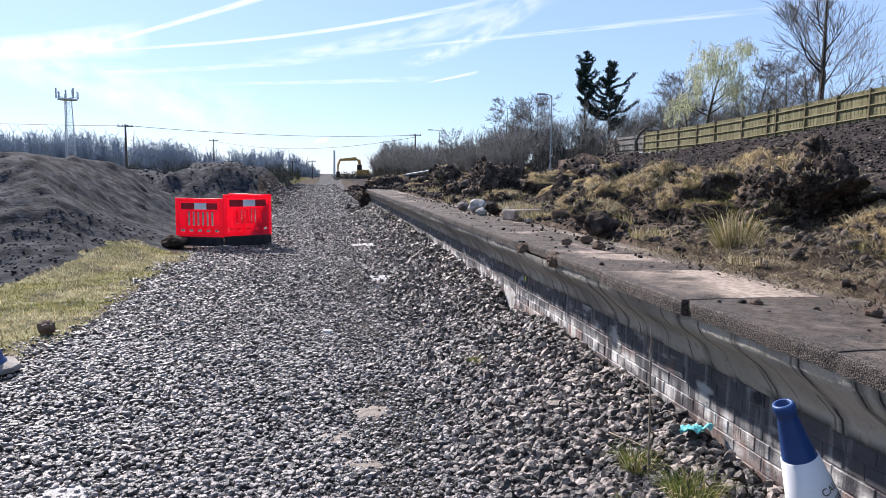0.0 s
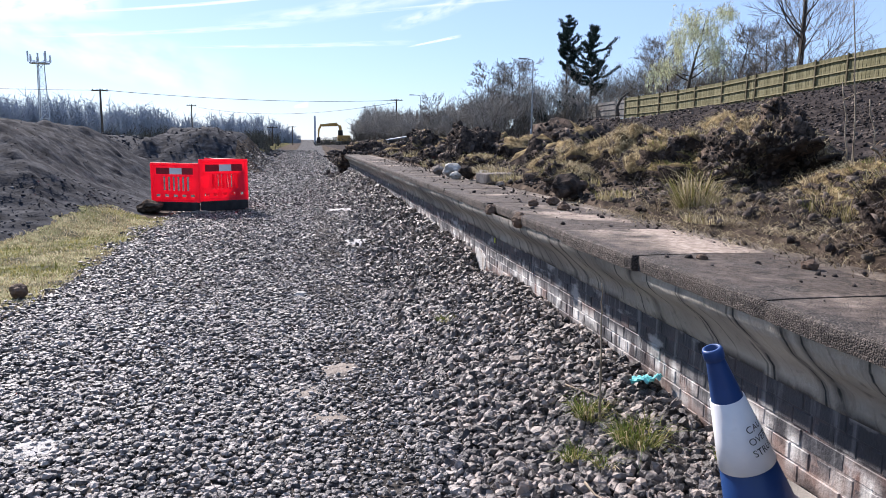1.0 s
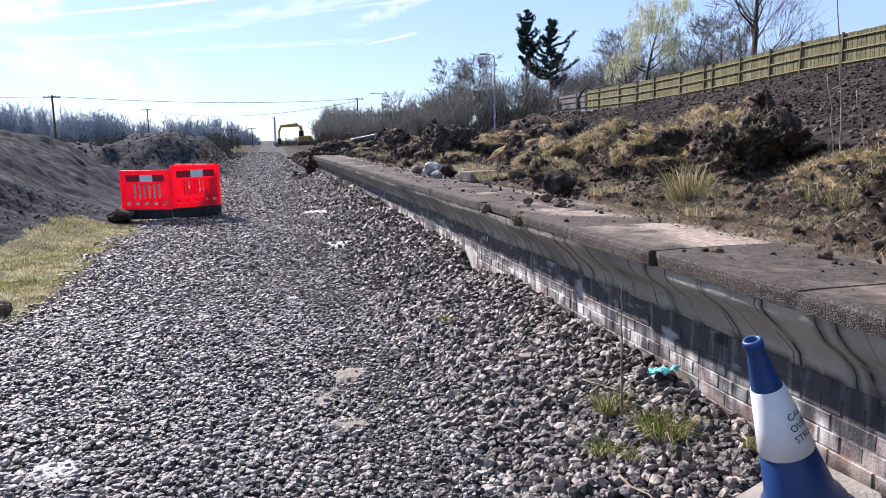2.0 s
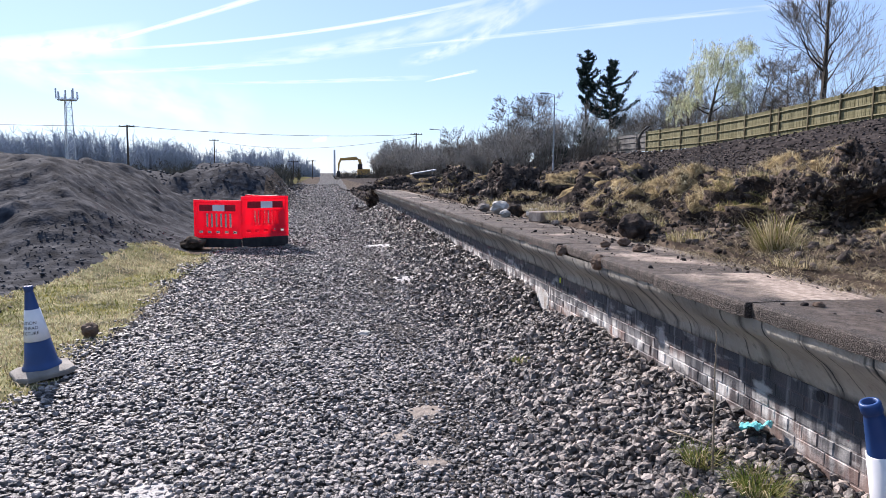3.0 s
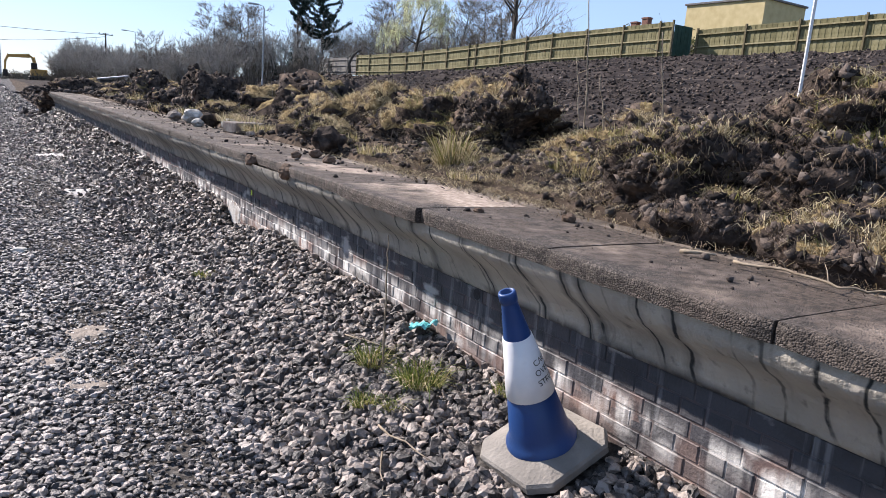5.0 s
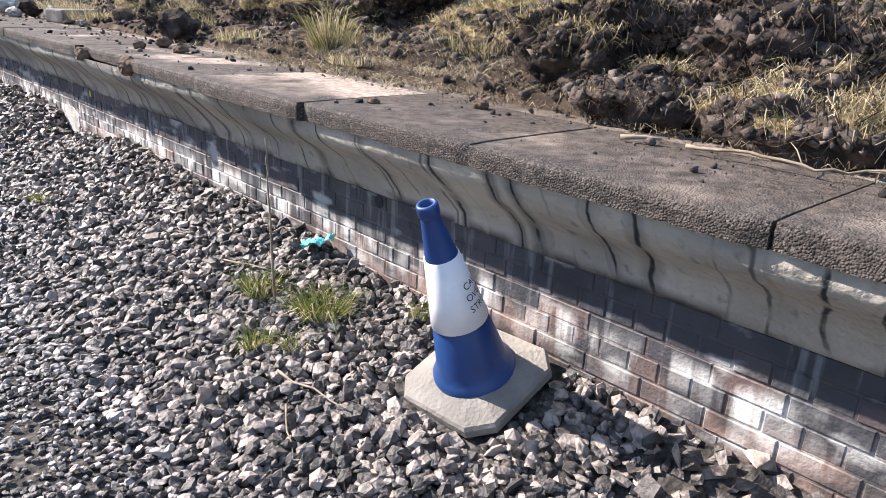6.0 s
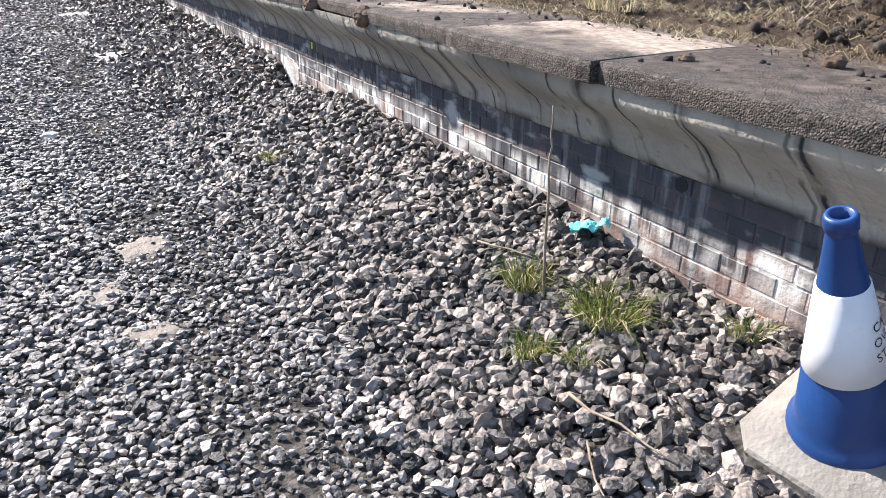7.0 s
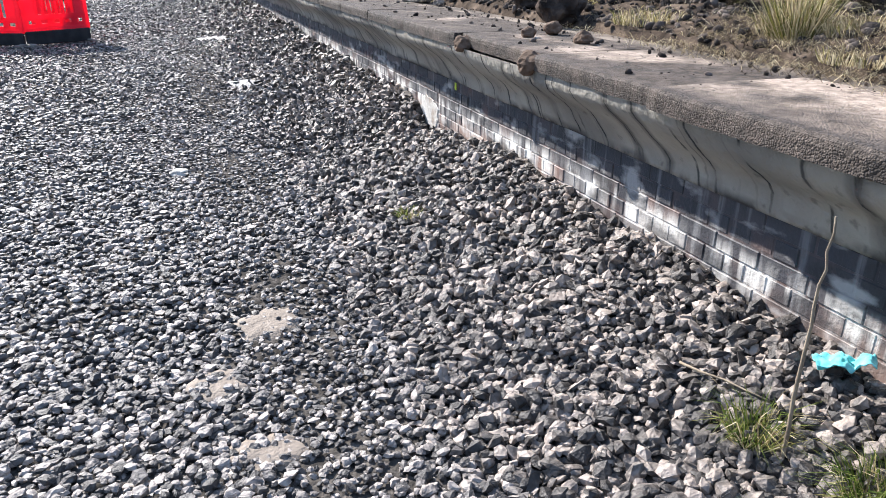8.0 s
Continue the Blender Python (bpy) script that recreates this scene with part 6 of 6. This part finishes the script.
def build_mast():
    """Three-legged lattice mast with a ring of aerials."""
    thing = tagged(new("radio_mast"), "grey lattice phone mast with a cluster of antennas", "mast")
    thing.location = (-85.4, 260, 0)
    H = 25.5
    wide = lambda z: 1.95 - 0.028 * z
    legs = [(math.cos(a), math.sin(a)) for a in (0.5, 0.5 + 2.094, 0.5 + 4.189)]
    for lx, ly in legs:
        bm = bmesh.new()
        tube(bm, [(lx * wide(0), ly * wide(0), 0), (lx * wide(H), ly * wide(H), H)], [0.2, 0.15], 6)
        part("leg", bm, M_MAST, thing)
    for k in range(10):
        z0, z1 = H * k / 10, H * (k + 1) / 10
        bm = bmesh.new()
        for i in range(3):
            (ax, ay), (bx, by) = legs[i], legs[(i + 1) % 3]
            tube(bm, [(ax * wide(z0), ay * wide(z0), z0), (bx * wide(z1), by * wide(z1), z1)], [0.08, 0.08], 4)
            tube(bm, [(ax * wide(z1), ay * wide(z1), z1), (bx * wide(z1), by * wide(z1), z1)], [0.08, 0.08], 4)
        part("lattice_bay", bm, M_MAST, thing)
    bm = bmesh.new()
    tube(bm, [(0, 0, H - 0.3), (0, 0, H + 0.1)], [3.0, 3.0], 12)
    part("head_platform", bm, M_MAST, thing)
    for i in range(9):
        a = 2 * math.pi * i / 9
        bm = bmesh.new()
        box(bm, 3.3 * math.cos(a) - 0.22, 3.3 * math.sin(a) - 0.2, H + 0.2, 3.3 * math.cos(a) + 0.22, 3.3 * math.sin(a) + 0.2, H + 2.0 + 0.8 * (i % 3), 0.05)
        part("antenna", bm, M_MAST, thing)
        bm = bmesh.new()
        tube(bm, [(1.2 * math.cos(a), 1.2 * math.sin(a), H + 0.5), (3.3 * math.cos(a), 3.3 * math.sin(a), H + 0.7)], [0.07, 0.07], 4)
        part("bracket", bm, M_MAST, thing)


M_MAST = material("mast_steel", [(0.42, 0.45, 0.49), (0.55, 0.58, 0.62)], 1, 4, 0.7, 0.0, metal=0.0)
build_mast()


# ---- machine far down the line ----
def build_excavator():
    """Long-reach excavator side on: tracks, body, cab, boom, stick and bucket."""
    thing = tagged(new("excavator"), "yellow excavator with a long level boom working far down the line", "excavator")
    thing.location = (7.7, 172, 0.4)
    thing.scale = (0.78, 0.85, 0.97)
    bm = bmesh.new()
    for y in (-1.2, 0.7):
        box(bm, -2.1, y, 0, 2.1, y + 0.6, 0.9, 0.25)
    part("tracks", bm, M_DARKMETAL, thing, "dark steel crawler tracks")
    bm = bmesh.new()
    box(bm, -1.6, -1.3, 1.0, 2.2, 1.3, 2.4, 0.15)
    part("body", bm, M_YELLOW, thing)
    bm = bmesh.new()
    box(bm, -1.5, -1.3, 2.3, -0.1, -0.2, 3.6, 0.12)
    part("cab", bm, M_DARKMETAL, thing, "dark glazed cab")
    bm = bmesh.new()
    tube(bm, [(-0.3, 0.2, 2.4), (-0.9, 0.2, 4.6), (-1.8, 0.2, 5.0), (-6.6, 0.2, 4.7)], [0.4, 0.5, 0.45, 0.3], 6)
    part("boom", bm, M_YELLOW, thing)
    bm = bmesh.new()
    tube(bm, [(-6.4, 0.2, 5.0), (-7.2, 0.2, 3.6), (-7.3, 0.2, 1.9)], [0.3, 0.32, 0.22], 6)
    part("stick", bm, M_YELLOW, thing)
    bm = bmesh.new()
    box(bm, -7.8, -0.5, 0.5, -6.7, 0.9, 1.9, 0.2)
    part("bucket", bm, M_DARKMETAL, thing)


build_excavator()


def build_chimney_stack():
    bm = bmesh.new()
    tube(bm, [(0, 0, 0), (0, 0, 9)], [0.35, 0.28], 10)
    ob = part("flue_stack", bm, M_MAST, None)
    ob.location = (2.2, 230, 0)
    tagged(ob, "slim grey distant flue stack", "stack")


build_chimney_stack()


def build_hut():
    thing = tagged(new("site_hut"), "small dark site hut with a pale sloping roof", "hut")
    thing.location = (6.0, 58, g(6.0, 58))
    bm = bmesh.new()
    box(bm, -0.9, -0.8, -0.1, 0.9, 0.8, 1.15)
    part("wall", bm, M_DARKMETAL, thing)
    bm = bmesh.new()
    vs = box(bm, -1.0, -0.9, 1.15, 1.0, 0.9, 1.22)
    for v in vs:
        v.co.z += 0.35 * (v.co.x + 1) / 2
    part("roof", bm, M_STEEL, thing)


build_hut()


# ---- houses beyond the fence ----
def build_house(x, y, z, w, d, h, wall_mat, flat=False, label="", chimneys=()):
    thing = tagged(new("house"), label, "house")
    thing.location = (x, y, z)
    bm = bmesh.new()
    box(bm, 0, 0, 0, d, w, h)
    part("wall", bm, wall_mat, thing)
    bm = bmesh.new()
    if flat:
        box(bm, -0.15, -0.15, h, d + 0.15, w + 0.15, h + 0.18, 0.02)
    else:
        r = [bm.verts.new(c) for c in ((-0.3, -0.3, h), (d + 0.3, -0.3, h), (d + 0.3, w + 0.3, h), (-0.3, w + 0.3, h), (d / 2, -0.3, h + 2.6), (d / 2, w + 0.3, h + 2.6))]
        for f in ((0, 1, 4), (2, 3, 5), (0, 4, 5, 3), (1, 2, 5, 4), (0, 3, 2, 1)):
            bm.faces.new([r[i] for i in f])
    roof = part("roof", bm, M_ROOF, thing)
    for cy, ch in chimneys:
        bm = bmesh.new()
        box(bm, d / 2 - 0.35, cy - 0.45, h + 2.0, d / 2 + 0.35, cy + 0.45, h + 2.6 + ch, 0.03)
        box(bm, d / 2 - 0.42, cy - 0.52, h + 2.4 + ch, d / 2 + 0.42, cy + 0.52, h + 2.52 + ch)
        stack = part("chimney", bm, M_CHIMNEY, thing, "brick chimney stack")
    return thing


build_house(55, 40.4, 5.4, 8.3, 6, 7.5, M_RENDERWALL, True, "plain beige rendered building with a flat roof")
build_house(60, 58, 4.4, 8, 7, 5.4, M_CHIMNEY, False, "house whose two chimneys show above the fence", ((3.4, 1.3), (5.1, 0.9)))


def build_return():
    bm = bmesh.new()
    for i in range(10):
        box(bm, 29.56 + 0.145 * i, 27.80 + 0.012 * (i % 2), 5.2, 29.56 + 0.145 * i + 0.14, 27.82 + 0.012 * (i % 2), 6.95)
    ob = part("fence_return", bm, M_GREENFENCE, None)
    tagged(ob, "short dark green fence return joining two fences", "fence")


M_GREENFENCE = material("green_stain", [(0.02, 0.05, 0.035), (0.04, 0.08, 0.055)], 4, 6, 0.85, 0.3, 30)
build_return()
build_branch("tree_stump", [(29.7, 69, 4.3), (29.6, 69, 5.3), (30.2, 69, 6.3), (30.9, 69, 6.7)], 0.2, "dead leaning tree stump at the bank top", M_BARK, 0, 8, "stump")


def build_bush(x, y, z, r, h, mat, seed, label):
    rng = random.Random(seed)
    thing = tagged(new("bush"), label, "bush")
    thing.location = (x, y, z)
    segs, pts = [], []
    for _ in range(26):
        a, e = rng.uniform(0, 6.283), rng.uniform(0.2, 1)
        tip = Vector((math.cos(a) * r * (1 - 0.6 * e), math.sin(a) * r * (1 - 0.6 * e), h * e * rng.uniform(0.75, 1.05)))
        segs.append(((0, 0, 0), tip[:], 0.05, 0.015))
        for _ in range(130):
            pts.append(tip * rng.uniform(0.55, 1.05) + Vector((rng.gauss(0, 0.3), rng.gauss(0, 0.3), rng.gauss(0, 0.25))))
    ob = new("stems", segs_mesh("stems", segs, M_BARK, 5))
    ob.parent = thing
    ob = new("foliage", leaves_mesh("foliage", pts, 0.14, mat, seed))
    ob.parent = thing


M_IVY = material("olive_leaves", [(0.06, 0.07, 0.025), (0.14, 0.15, 0.06)], 2, 4, 0.7, 0.0, island=0.4, translucent=0.3)
build_bush(28.0, 92, 3.0, 2.6, 6.0, M_CONIFER, 61, "dark evergreen bush below the pines")
build_bush(34.0, 94, 3.6, 2.8, 5.4, M_CONIFER, 62, "dark evergreen bush below the pines")
build_bush(45, 45, 5.0, 2.2, 4.4, M_IVY, 63, "rounded olive-green bush behind the fence")
build_bush(48, 41, 5.0, 2.0, 4.0, M_IVY, 64, "rounded olive-green bush behind the fence")
build_bricks()


def build_weep_hole():
    bm = bmesh.new()
    # A closed black plug: its colour stands in for the shade inside the hole.
    tube(bm, [(WALL_X - 0.006, 3.55, 0.655), (WALL_X + 0.09, 3.55, 0.66)], [0.03, 0.028], 14)
    part("weep_hole", bm, M_RUBBER, platform, "black disc standing for a drain hole in the wall")
    bm = bmesh.new()
    box(bm, WALL_X - 0.009, 7.365, 0.63, WALL_X - 0.004, 7.39, 0.68)
    part("paint_mark", bm, M_PAINTMARK, platform, "small fluorescent yellow paint mark")


def build_smear():
    """Pale cement smeared over the bricks where the stone steps up."""
    bm = bmesh.new()
    n = 28
    rings = []
    for x, f in ((WALL_X + 0.004, 1.0), (WALL_X - 0.006, 0.96)):
        ring = []
        for i in range(n):
            a = 2 * math.pi * i / n
            e = f * (1 + 0.45 * noise.noise(Vector((math.cos(a) * 1.6, math.sin(a) * 1.6, 4.0))) + 0.15 * noise.noise(Vector((math.cos(a) * 6, math.sin(a) * 6, 2.0))))
            ring.append(bm.verts.new((x, 7.93 + 0.2 * e * math.cos(a), 0.36 + 0.13 * e * math.sin(a))))
        rings.append(ring)
    for i in range(n):
        bm.faces.new((rings[0][i], rings[0][(i + 1) % n], rings[1][(i + 1) % n], rings[1][i]))
    bm.faces.new(rings[1])
    part("cement_smear", bm, M_CEMENT, platform, "pale cement smeared on the brick wall")


M_CEMENT = material("pale_cement", [(0.38, 0.36, 0.33), (0.58, 0.56, 0.52)], 12, 8, 0.9, 0.5, 50, stains=(0.3, 0.25, 0.21), stain_scale=6, stain_span=(0.5, 0.62))
build_smear()
M_PAINTMARK = material("yellow_mark", [(0.5, 0.6, 0.03), (0.65, 0.75, 0.08)], 20, 4, 0.6, 0.1, 30)
build_weep_hole()


# ---- high thin cloud and contrails ----
def trail_material(name, strength, soft):
    """Ice cloud: faint white, torn by noise along its length, fading at its edges."""
    m = bpy.data.materials.new(name)
    m.use_nodes = True
    nt = m.node_tree
    nt.nodes.remove(nt.nodes["Principled BSDF"])
    uv = nt.nodes.new("ShaderNodeUVMap")
    sep = nt.nodes.new("ShaderNodeSeparateXYZ")
    nt.links.new(uv.outputs[0], sep.inputs[0])
    edge = node_mul(nt, sep.outputs["Y"], node_mul(nt, 1.0, sep.outputs["Y"], "SUBTRACT"))
    edge = node_mul(nt, edge, 4.0)
    ends = node_mul(nt, node_mul(nt, sep.outputs["X"], node_mul(nt, 1.0, sep.outputs["X"], "SUBTRACT")), 6.0)
    fac = node_mul(nt, edge, ends)
    fac = node_mul(nt, fac, node_noise(nt, uv.outputs[0], 6, 8, (1.5, 0.4, 1), soft))
    fac = node_mul(nt, fac, strength)
    tr, em = nt.nodes.new("ShaderNodeBsdfTransparent"), nt.nodes.new("ShaderNodeEmission")
    em.inputs["Color"].default_value, em.inputs["Strength"].default_value = (1.0, 1.0, 1.0, 1), 0.78
    ms = nt.nodes.new("ShaderNodeMixShader")
    nt.links.new(fac, ms.inputs[0])
    nt.links.new(tr.outputs[0], ms.inputs[1])
    nt.links.new(em.outputs[0], ms.inputs[2])
    nt.links.new(ms.outputs[0], nt.nodes["Material Output"].inputs["Surface"])
    return m


M_TRAIL = trail_material("contrail_ice", 0.48, (0.25, 0.5))
M_CIRRUS = trail_material("cirrus_ice", 0.35, (0.35, 0.65))


def build_trail(a, b, width, mat, bow=0.0, label="thin white contrail in the blue sky"):
    """a, b: bearing right of straight ahead and elevation, in degrees, of the two ends; laid out at 3 km."""
    def at(bearing, elev):
        return Vector((math.sin(radians(bearing)) * math.cos(radians(elev)), math.cos(radians(bearing)) * math.cos(radians(elev)), math.sin(radians(elev)))) * 3000
    n = 24
    vs, fs, uvs = [], [], []
    for i in range(n + 1):
        t = i / n
        be, el = a[0] + (b[0] - a[0]) * t, a[1] + (b[1] - a[1]) * t + bow * 4 * t * (1 - t)
        for s in (0, 1):
            vs.append(at(be, el + (s - 0.5) * width * (0.6 + 0.8 * t)))
            uvs.append((t, s))
    for i in range(n):
        fs.append((2 * i, 2 * i + 2, 2 * i + 3, 2 * i + 1))
    ob = link_mesh("contrail", vs, fs, mat)
    layer = ob.data.uv_layers.new(name="UVMap")
    for l in ob.data.loops:
        layer.data[l.index].uv = uvs[l.vertex_index]
    ob.visible_shadow = False
    tagged(ob, label, "contrail", kind="structure")


build_trail((-26, 7.4), (-12.4, 9.6), 2.0, M_TRAIL, 0.0, "broad white spread-out contrail in the blue sky")
build_trail((-16.5, 8.7), (1.0, 15.0), 0.5, M_TRAIL)
build_trail((-17, 8.4), (14, 13.6), 0.32, M_TRAIL, -0.4)
build_trail((-6, 8.4), (19, 14.6), 1.9, M_CIRRUS, -0.8, "feathery drifting patch of thin white cloud")
build_trail((6, 8.6), (17.5, 14.0), 1.6, M_CIRRUS, -0.9, "feathery drifting patch of thin white cloud")
build_trail((1, 9.2), (38, 12.0), 0.4, M_CIRRUS, 0.5)
build_trail((8.1, 7.2), (12.4, 8.1), 0.22, M_TRAIL)
build_trail((-19, 6.7), (0, 8.8), 0.4, M_CIRRUS, -0.1)
build_trail((-9, 6.6), (9, 7.6), 0.35, M_CIRRUS)
build_trail((-30, 9), (-4, 4.0), 3.5, M_CIRRUS, 0, "feathery drifting patch of thin white cloud")
build_trail((-0.7, 2.5), (0.5, 2.75), 0.4, M_TRAIL, 0.0, "small white wisp of steam over the horizon")
